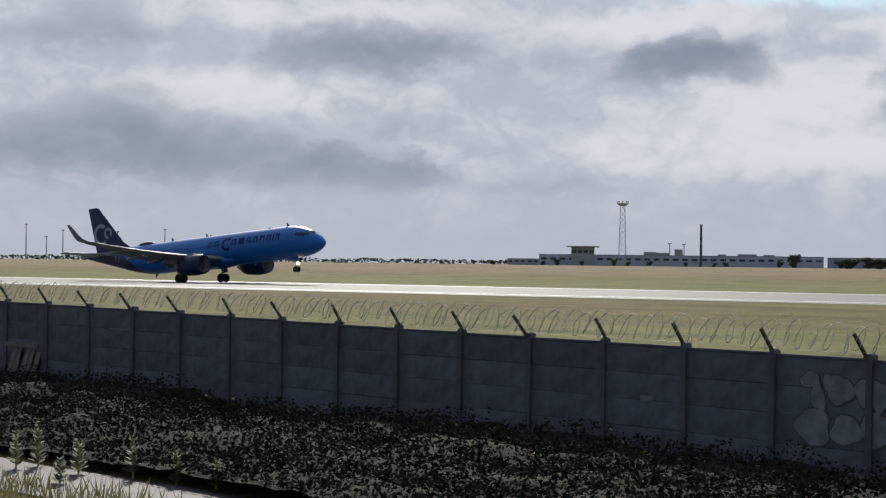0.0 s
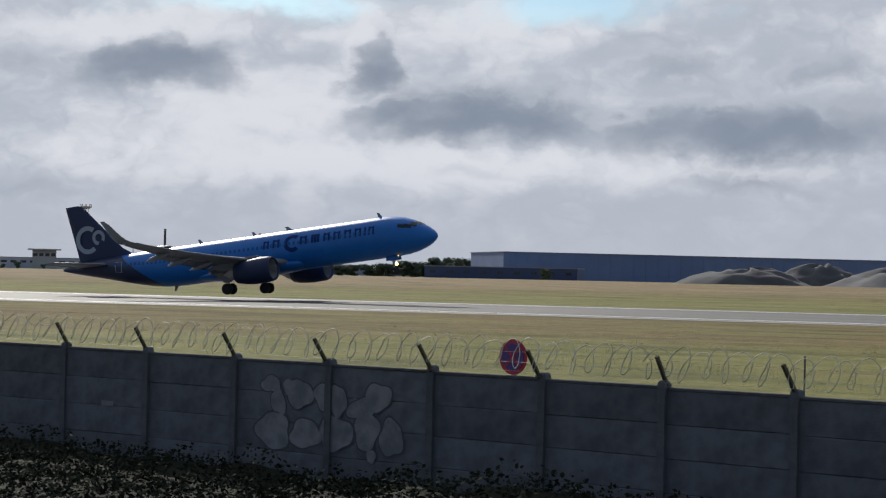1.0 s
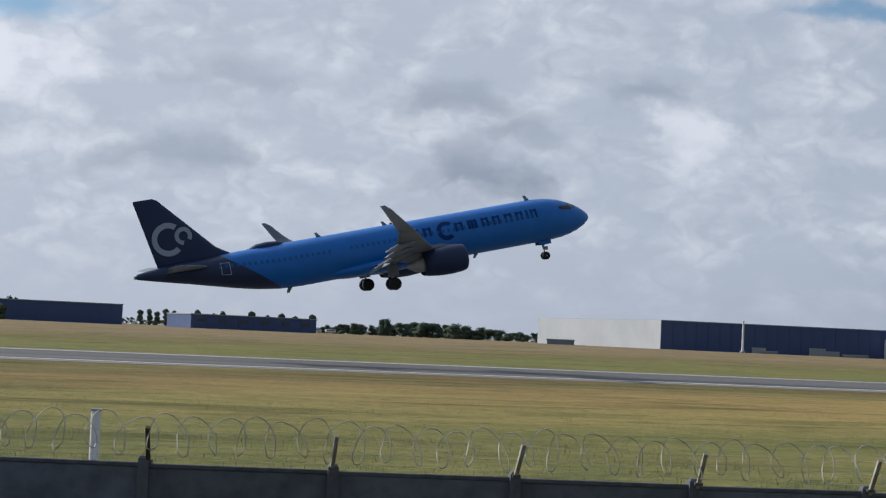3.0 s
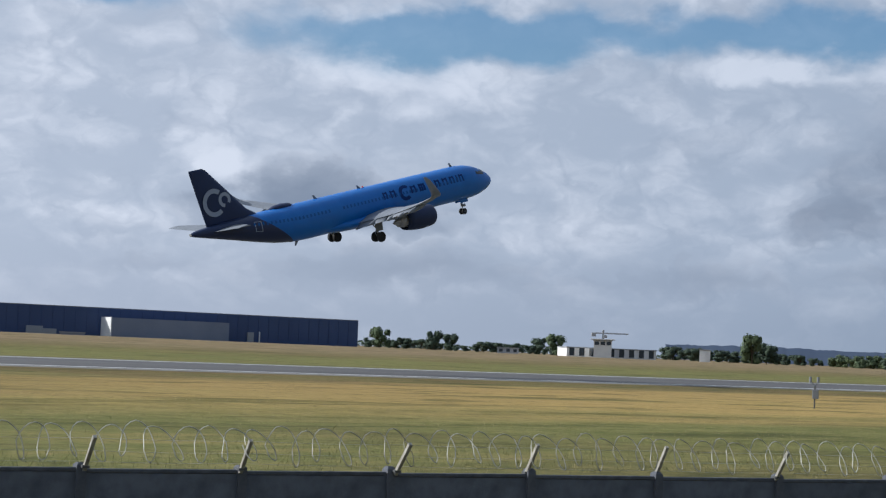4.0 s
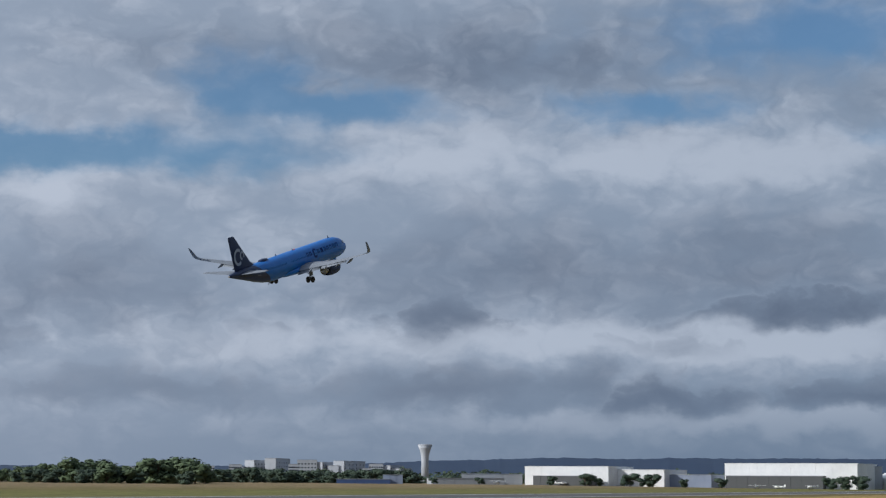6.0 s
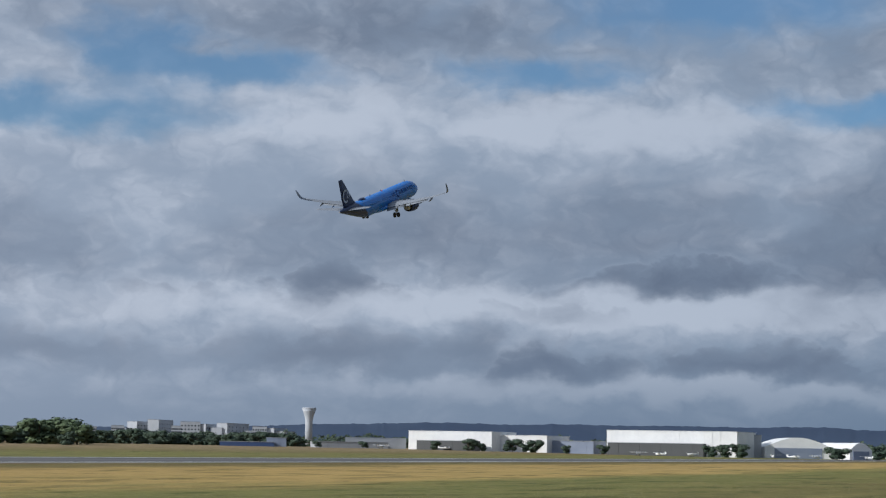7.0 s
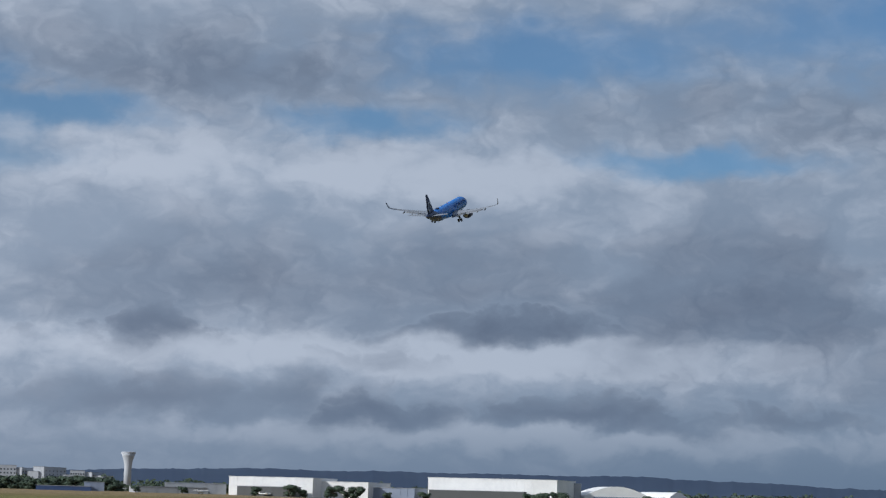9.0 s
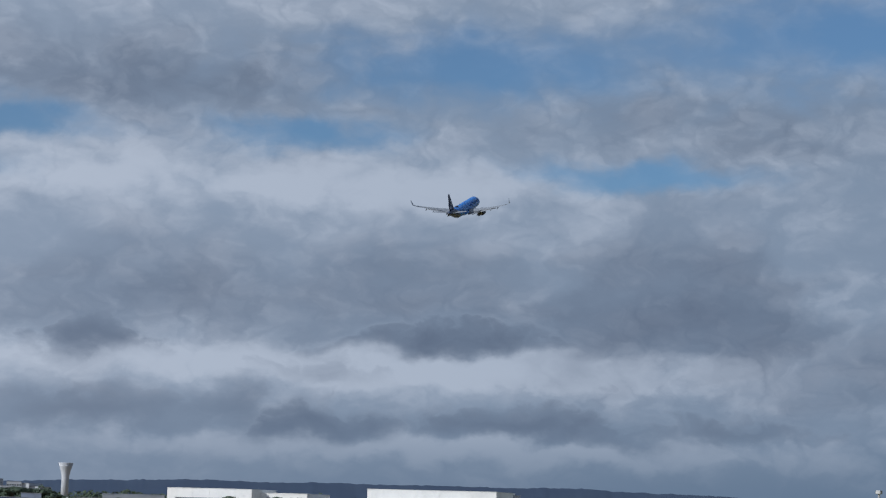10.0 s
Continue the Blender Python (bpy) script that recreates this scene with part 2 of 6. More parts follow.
# Distance haze is painted into the next two wall colours, paler and bluer.
M["far_wall"] = material("hazed_blue_grey_wall", (0.50, 0.56, 0.68), 0.8, second=(0.43, 0.49, 0.61), scale=0.1)
M["far_hall"] = material("hazed_blue_wall", (0.30, 0.37, 0.53), 0.8, second=(0.26, 0.33, 0.48), scale=0.1)
M["hall_blue"] = material("blue_hall_cladding", (0.17, 0.25, 0.45), 0.7, second=(0.14, 0.21, 0.40), scale=0.1)
M["window"] = material("window_glass", (0.03, 0.04, 0.055), 0.1, spec=0.8)
M["plaster"] = material("pale_plaster", (0.44, 0.47, 0.52), 0.8, second=(0.37, 0.40, 0.45), scale=0.2)
M["steel_dark"] = material("dark_steel", (0.09, 0.095, 0.10), 0.6, metal=0.3)
M["steel"] = material("grey_steel", (0.38, 0.39, 0.40), 0.5, metal=0.3)
M["gravel"] = material("gravel_heap", (0.098, 0.102, 0.114), 0.95, second=(0.058, 0.061, 0.070), scale=0.25, bump=0.6, bump_scale=3)
M["bark"] = material("bark", (0.09, 0.07, 0.05), 0.9)
# Leaf greens carry the airfield haze in their colour, for far trees only.
M["leaf_far"] = material("hazed_tree_leaves", (0.060, 0.095, 0.045), 0.8, second=(0.105, 0.140, 0.060), scale=0.4)
M["leaf_dark"] = material("hazed_dark_leaves", (0.044, 0.072, 0.050), 0.9, second=(0.074, 0.105, 0.066), scale=0.4)
# Shade along the wall foot is put into these two dark colours.
M["bramble"] = material("shade_toned_leaves", (0.020, 0.025, 0.018), 0.95, second=(0.029, 0.034, 0.023), scale=1.2, spec=0.03)
M["bramble_shade"] = material("bramble_underlay_shade", (0.019, 0.023, 0.017), 0.9, second=(0.026, 0.028, 0.021), scale=3, bump=0.8, bump_scale=12, spec=0.05)
M["straw"] = material("dry_stems", (0.50, 0.42, 0.21), 0.9, second=(0.34, 0.29, 0.14), scale=3)
M["mullein"] = material("pale_weed_leaves", (0.22, 0.25, 0.15), 0.85, second=(0.30, 0.32, 0.22), scale=9)
M["blade"] = material("grass_blades", (0.10, 0.125, 0.035), 0.8, second=(0.20, 0.18, 0.07), scale=0.35)
M["wood"] = material("grey_boards", (0.20, 0.19, 0.17), 0.9, second=(0.13, 0.12, 0.11), scale=12)
# The ridge's blue is skyline haze put into the woods' colour.
M["hill"] = material("hazed_wooded_hill", (0.018, 0.040, 0.088), 0.95, second=(0.026, 0.050, 0.098), scale=0.02)


def livery_paint():
    """Blue fuselage with a dark tail whose edge slants back towards the fin."""
    m = bpy.data.materials.new("blue_livery")
    m.use_nodes = True
    m.node_tree.nodes.clear()
    g = Nodes(m.node_tree)
    b = g.add("ShaderNodeBsdfPrincipled")
    where = g.add("ShaderNodeTexCoord").outputs["Object"]
    sep = g.add("ShaderNodeSeparateXYZ")
    g.link(where, sep.inputs[0])
    px, py, pz = sep.outputs
    edge = g.math("ADD", px, g.math("MULTIPLY", g.math("SUBTRACT", pz, 2.6), 1.35))
    tail = g.math("LESS_THAN", edge, -10.4)
    grime = g.noise(where, 0.9, 6, 0.6)
    blue = g.mix(g.ramp(grime, 0.35, 0.7), (0.008, 0.142, 0.50), (0.011, 0.160, 0.54))
    g.link(g.mix(tail, blue, (0.019, 0.033, 0.088)), b.inputs["Base Color"])
    b.inputs["Roughness"].default_value = 0.44
    b.inputs["Coat Weight"].default_value = 0.12
    b.inputs["Specular IOR Level"].default_value = 0.35
    g.link(b.outputs[0], g.add("ShaderNodeOutputMaterial").inputs[0])
    return m


M["livery"] = livery_paint()


def ground_material():
    """Airfield grass: mown green, dry tan swathes along the runway, bare patches, fine tufted relief."""
    m = bpy.data.materials.new("airfield_grass")
    m.use_nodes = True
    m.node_tree.nodes.clear()
    g = Nodes(m.node_tree)
    b = g.add("ShaderNodeBsdfPrincipled")
    where = g.add("ShaderNodeTexCoord").outputs["Object"]
    sep = g.add("ShaderNodeSeparateXYZ")
    g.link(where, sep.inputs[0])
    px, py, _ = sep.outputs
    a = radians(RUNWAY_BEARING)
    along = g.math("ADD", g.math("MULTIPLY", px, math.sin(a)), g.math("MULTIPLY", py, math.cos(a)))
    lat = g.math("ADD", g.math("MULTIPLY", px, -math.cos(a)), g.math("MULTIPLY", py, math.sin(a)))
    streak = g.noise(g.xyz(g.math("MULTIPLY", along, 0.012), g.math("MULTIPLY", lat, 0.07)), 1.0, 6, 0.6, 0.3)
    patch = g.noise(where, 0.055, 6, 0.6, 0.4)
    tuft = g.math("ADD", g.math("MULTIPLY", g.noise(where, 2.2, 6, 0.75), 0.6), g.math("MULTIPLY", g.noise(where, 0.35, 5, 0.7), 0.4))
    fine = g.noise(where, 14.0, 4, 0.7)
    wav = g.math("ADD", lat, g.math("MULTIPLY", g.math("SUBTRACT", streak, 0.5), 46.0))
    dry_near = g.math("MULTIPLY", g.ramp(wav, 70.0, 104.0), g.math("SUBTRACT", 1.0, g.ramp(wav, 196.0, 206.0)))
    dry_far = g.ramp(wav, 262.0, 330.0)
    dry_wall = g.math("SUBTRACT", 1.0, g.ramp(g.math("ADD", lat, g.math("MULTIPLY", patch, 14.0)), 32.0, 48.0))
    dry = g.math("ADD", g.math("ADD", g.math("MULTIPLY", dry_near, 0.72), g.math("MULTIPLY", dry_far, 0.62)), g.math("MULTIPLY", dry_wall, 0.45))
    dry = g.math("ADD", dry, g.math("MULTIPLY", g.math("SUBTRACT", patch, 0.5), 2.0), clamp=True)
    green = g.mix(g.ramp(tuft, 0.3, 0.72), (0.098, 0.120, 0.032), (0.285, 0.255, 0.095))
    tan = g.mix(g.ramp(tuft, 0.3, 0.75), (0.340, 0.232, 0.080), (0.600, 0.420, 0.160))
    brown = g.mix(g.ramp(tuft, 0.3, 0.72), (0.095, 0.070, 0.032), (0.240, 0.170, 0.078))
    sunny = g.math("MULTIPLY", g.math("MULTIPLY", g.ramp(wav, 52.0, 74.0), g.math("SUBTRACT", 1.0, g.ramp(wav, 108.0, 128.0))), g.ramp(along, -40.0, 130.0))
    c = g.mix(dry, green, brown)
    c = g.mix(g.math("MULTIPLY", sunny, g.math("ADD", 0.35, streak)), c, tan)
    c = g.mix(g.math("MULTIPLY", g.ramp(wav, 290.0, 400.0), g.math("ADD", 0.25, g.math("MULTIPLY", streak, 0.8))), c, g.mix(g.ramp(tuft, 0.3, 0.72), (0.200, 0.140, 0.085), (0.390, 0.290, 0.190)))
    mottle = g.noise(g.xyz(g.math("MULTIPLY", along, 0.05), g.math("MULTIPLY", lat, 0.16)), 1.0, 8, 0.72, 0.6)
    c = g.mix(g.math("MULTIPLY", g.ramp(mottle, 0.49, 0.64), 0.68), c, (0.052, 0.060, 0.018))
    c = g.mix(g.math("MULTIPLY", g.ramp(mottle, 0.46, 0.30), 0.40), c, (0.400, 0.300, 0.120))
    speck = g.noise(where, 0.9, 7, 0.8)
    c = g.mix(g.math("MULTIPLY", g.ramp(speck, 0.53, 0.66), 0.65), c, (0.040, 0.046, 0.016))
    c = g.mix(g.math("MULTIPLY", g.ramp(fine, 0.52, 0.72), 0.6), c, (0.045, 0.05, 0.02))
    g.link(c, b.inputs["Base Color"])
    b.inputs["Roughness"].default_value = 0.95
    b.inputs["Specular IOR Level"].default_value = 0.1
    n = g.add("ShaderNodeBump")
    n.inputs["Strength"].default_value, n.inputs["Distance"].default_value = 0.9, 0.14
    g.link(g.math("ADD", tuft, g.math("MULTIPLY", fine, 0.4)), n.inputs["Height"])
    g.link(n.outputs[0], b.inputs["Normal"])
    g.link(b.outputs[0], g.add("ShaderNodeOutputMaterial").inputs[0])
    return m


def asphalt_material(name, light, dark, streaks):
    m = bpy.data.materials.new(name)
    m.use_nodes = True
    m.node_tree.nodes.clear()
    g = Nodes(m.node_tree)
    b = g.add("ShaderNodeBsdfPrincipled")
    where = g.add("ShaderNodeTexCoord").outputs["Object"]
    sep = g.add("ShaderNodeSeparateXYZ")
    g.link(where, sep.inputs[0])
    long_streak = g.noise(g.xyz(g.math("MULTIPLY", sep.outputs[0], 0.006), g.math("MULTIPLY", sep.outputs[1], 0.55)), 1.0, 5, 0.6)
    grain = g.noise(where, 0.6, 6, 0.7)
    f = g.math("ADD", g.math("MULTIPLY", long_streak, streaks), g.math("MULTIPLY", grain, 1 - streaks))
    g.link(g.mix(g.ramp(f, 0.36, 0.64), dark, light), b.inputs["Base Color"])
    b.inputs["Roughness"].default_value = 0.75
    b.inputs["Specular IOR Level"].default_value = 0.25
    g.link(b.outputs[0], g.add("ShaderNodeOutputMaterial").inputs[0])
    return m


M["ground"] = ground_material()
M["asphalt"] = asphalt_material("runway_asphalt", (0.15, 0.148, 0.146), (0.050, 0.050, 0.052), 0.75)
M["shoulder"] = asphalt_material("shoulder_concrete", (0.25, 0.24, 0.225), (0.18, 0.172, 0.165), 0.4)
# Path tones are darkened and blued to hold the shade lying there.
M["path"] = asphalt_material("worn_shaded_path", (0.060, 0.061, 0.066), (0.040, 0.040, 0.043), 0.3)


# ---- mesh helpers ----
def finish(bm, name, mat, smooth=False):
    me = bpy.data.meshes.new(name)
    bm.normal_update()
    bm.to_mesh(me)
    bm.free()
    for m in (mat if isinstance(mat, (list, tuple)) else [mat]):
        me.materials.append(m)
    if smooth:
        for p in me.polygons:
            p.use_smooth = True
    return me


def part(name, bm, mat, parent, label="", smooth=False):
    """One mesh object under a thing or under a part."""
    ob = new(name, finish(bm, name, mat, smooth) if isinstance(bm, bmesh.types.BMesh) else bm)
    ob.parent = parent
    if label:
        ob["label"] = label
    return ob


def empty(name, m=None):
    ob = new(name)
    if m is not None:
        ob.matrix_basis = m
    return ob


def add_box(bm, centre, size, m=None, bevel=0.0):
    r = bmesh.ops.create_cube(bm, size=1.0)
    vs = r["verts"]
    bmesh.ops.scale(bm, vec=size, verts=vs)
    bmesh.ops.translate(bm, vec=centre, verts=vs)
    if bevel:
        es = list({e for v in vs for e in v.link_edges})
        r = bmesh.ops.bevel(bm, geom=es, offset=bevel, segments=1, affect="EDGES")
        vs = list({v for f in r["faces"] for v in f.verts} | {v for v in vs if v.is_valid})
    if m is not None:
        bmesh.ops.transform(bm, matrix=m, verts=vs)
    return vs


def add_tube(bm, a, b, r0, r1=None, n=8, caps=True):
    a, b = Vector(a), Vector(b)
    r1 = r0 if r1 is None else r1
    q = (b - a).to_track_quat("Z", "Y").to_matrix()
    rings = []
    for p, r in ((a, r0), (b, r1)):
        rings.append([bm.verts.new(p + q @ Vector((r * math.cos(i * math.tau / n), r * math.sin(i * math.tau / n), 0))) for i in range(n)])
    for i in range(n):
        bm.faces.new((rings[0][i], rings[0][(i + 1) % n], rings[1][(i + 1) % n], rings[1][i]))
    if caps:
        bm.faces.new(list(reversed(rings[0])))
        bm.faces.new(rings[1])


def loft(bm, rings, closed=True, cap=True):
    """Skin a row of vertex rings."""
    vs = [[bm.verts.new(p) for p in ring] for ring in rings]
    n = len(vs[0])
    for a, b in zip(vs, vs[1:]):
        for i in range(n if closed else n - 1):
            j = (i + 1) % n
            bm.faces.new((a[i], a[j], b[j], b[i]))
    if cap and closed:
        bm.faces.new(list(reversed(vs[0])))
        bm.faces.new(vs[-1])
    bmesh.ops.recalc_face_normals(bm, faces=bm.faces)
    return vs


def box_bm(size, bevel=0.0, centre=(0, 0, 0)):
    bm = bmesh.new()
    add_box(bm, centre, size, bevel=bevel)
    return bm


# ---- ground ----
RW = radians(RUNWAY_BEARING)
ALONG, ACROSS = Vector((math.sin(RW), math.cos(RW), 0)), Vector((-math.cos(RW), math.sin(RW), 0))


def smooth_step(a, b, x):
    x = min(1, max(0, (x - a) / (b - a)))
    return x * x * (3 - 2 * x)


CORNER = Vector((-1.174 * PANEL, 10.833 * PANEL, 0))
TURN = -0.1388


def wall_point(k):
    """Plan of the wall in panels from its bend: negative to the west, positive to the east."""
    if k <= 0:
        return Vector((CORNER.x + k * PANEL, CORNER.y - 0.00365 * k * k * PANEL, 0))
    e, n = math.cos(TURN) * k - 0.00254 * math.sin(TURN) * k * k, -math.sin(TURN) * k - 0.00254 * math.cos(TURN) * k * k
    return Vector((CORNER.x + e * PANEL, CORNER.y + n * PANEL, 0))


def wall_y(x):
    k = (x - CORNER.x) / PANEL
    return wall_point(max(-40.0, min(60.0, k if k <= 0 else k / math.cos(TURN)))).y


def ground_z(x, y):
    lat = x * ACROSS.x + y * ACROSS.y
    z = 2.3 * smooth_step(230, 520, lat) + 0.25 * smooth_step(60, 25, lat)
    near = smooth_step(0.25, -0.25, y - wall_y(x)) if -200 < x < 200 else smooth_step(0.25, -0.25, y - 20)
    return z * (1 - near) - 0.62 * near


def build_ground():
    xs = [-4900, -3500, -2400, -1700, -1200, -900, -700, -550] + [i * 25.0 for i in range(-18, -3)] + [-68 + i * 2.0 for i in range(88)] + [108 + i * 20.0 for i in range(1, 20)] + [550, 700, 900, 1200, 1700, 2400, 3500, 4900]
    rel = [-4900, -2500, -1200, -600, -300, -150, -80, -50, -30, -15, -6, -2, -0.3, -0.05, 0.05, 0.3, 2, 6, 12, 20, 30, 45, 60, 80, 100, 125, 150, 180, 210, 250, 300, 360, 430, 510, 600, 750, 950, 1300, 1900, 3000, 4900]
    bm = bmesh.new()
    grid = []
    for x in xs:
        base = wall_y(x) if -200 < x < 200 else 20.0
        grid.append([bm.verts.new((x, base + r, ground_z(x, base + r))) for r in rel])
    for a, b in zip(grid, grid[1:]):
        for i in range(len(rel) - 1):
            bm.faces.new((a[i], b[i], b[i + 1], a[i + 1]))
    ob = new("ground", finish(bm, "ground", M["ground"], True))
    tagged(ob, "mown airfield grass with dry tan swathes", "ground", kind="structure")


build_ground()


def strip(name, lat0, lat1, s0, s1, z, mat, label, category, thick=0.05):
    """A long slab that runs with the runway."""
    bm = bmesh.new()
    add_box(bm, (0, 0, -thick / 2), (s1 - s0, lat1 - lat0, thick))
    ob = new(name, finish(bm, name, mat))
    c = ALONG * ((s0 + s1) / 2) + ACROSS * ((lat0 + lat1) / 2)
    ob.matrix_basis = Matrix.Translation((c.x, c.y, z)) @ pose(0, 0, 0, 0, 0, 90 - RUNWAY_BEARING)
    return tagged(ob, label, category, kind="structure")


strip("runway", 149.0, 196.0, -2200, 2400, 0.03, M["asphalt"], "grey asphalt runway with rubber streaks", "runway")
strip("runway_shoulder", 196.0, 201.0, -2200, 2400, 0.022, M["shoulder"], "pale concrete runway shoulder", "shoulder")
strip("runway_shoulder", 144.0, 149.0, -2200, 2400, 0.022, M["shoulder"], "pale concrete runway shoulder", "shoulder")
strip("runway_edge_line", 149.8, 150.9, -2200, 2400, 0.042, M["white"], "white painted runway edge line", "line", 0.01)
strip("runway_edge_line", 194.1, 195.2, -2200, 2400, 0.042, M["white"], "white painted runway edge line", "line", 0.01)


# ---- aircraft: x forward, y to its left, origin between the main wheels on the ground ----
NOSE = 21.98


def fuselage_at(s):
    """Half width, half height and centre height of the fuselage s metres behind the nose."""
    rows = [(0.0, 0.03, 0.03, 3.34), (0.12, 0.30, 0.28, 3.345), (0.35, 0.56, 0.52, 3.36), (0.8, 0.92, 0.86, 3.41), (1.5, 1.28, 1.24, 3.49),
            (2.3, 1.55, 1.56, 3.58), (3.2, 1.75, 1.82, 3.68), (4.3, 1.90, 1.99, 3.77), (5.6, 1.965, 2.06, 3.815), (7.0, 1.975, 2.07, 3.82),
            (29.5, 1.975, 2.07, 3.82), (31.5, 1.95, 2.02, 3.87), (33.5, 1.85, 1.86, 4.02), (35.5, 1.68, 1.62, 4.23), (37.5, 1.43, 1.34, 4.47),
            (39.5, 1.14, 1.04, 4.70), (41.5, 0.82, 0.74, 4.90), (43.2, 0.50, 0.45, 5.05), (44.1, 0.30, 0.27, 5.11), (44.45, 0.17, 0.16, 5.13)]
    for a, b in zip(rows, rows[1:]):
        if s <= b[0]:
            f = (s - a[0]) / (b[0] - a[0])
            return tuple(a[i] + f * (b[i] - a[i]) for i in (1, 2, 3))
    return rows[-1][1:]


def hull(s, deg, out=0.0):
    """Point of the skin: deg 0 at the top, 90 on the right side."""
    w, h, zc = fuselage_at(s)
    return Vector((NOSE - s, -(w + out) * math.sin(radians(deg)), zc + (h + out) * math.cos(radians(deg))))


def skin_patch(bm, s0, s1, d0, d1, out=0.012, ns=4, nd=3, side=1):
    """A thin plate that follows the skin, between two stations and two angles."""
    rows = []
    for i in range(ns + 1):
        row = []
        for j in range(nd + 1):
            p = hull(s0 + (s1 - s0) * i / ns, d0 + (d1 - d0) * j / nd, out)
            row.append(bm.verts.new((p.x, p.y * side, p.z)))
        rows.append(row)
    for a, b in zip(rows, rows[1:]):
        for j in range(nd):
            bm.faces.new((a[j], b[j], b[j + 1], a[j + 1]))


def airfoil(le, chord, thick, z, y, droop=0.0):
    """Closed section in the x-z plane at span y; le is the x of its leading edge."""
    up, lo = [], []
    for u in (0.0, 0.02, 0.07, 0.16, 0.32, 0.52, 0.75, 1.0):
        t = thick * 5 * (0.2969 * math.sqrt(u) - 0.126 * u - 0.3516 * u * u + 0.2843 * u ** 3 - 0.1036 * u ** 4)
        camber = 0.02 * math.sin(math.pi * min(1, u)) - droop * max(0, u - 0.6) ** 2
        up.append(Vector((le - u * chord, y, z + chord * (camber + t))))
        lo.append(Vector((le - u * chord, y, z + chord * (camber - t * 0.8))))
    return up + lo[:0:-1]


def wing_z(y):
    return 2.62 + 0.105 * (y - 1.9) + 0.0054 * (y - 1.9) ** 2


def wing_le(y):
    return 6.3 - (y - 1.0) * 0.515


def wing_chord(y):
    return 7.6 - (y - 1.0) * (7.6 - 3.95) / 5.4 if y < 6.4 else 3.95 - (y - 6.4) * (3.95 - 1.55) / 10.4


def mirror(points, side):
    return [Vector((p.x, p.y * side, p.z)) for p in points]


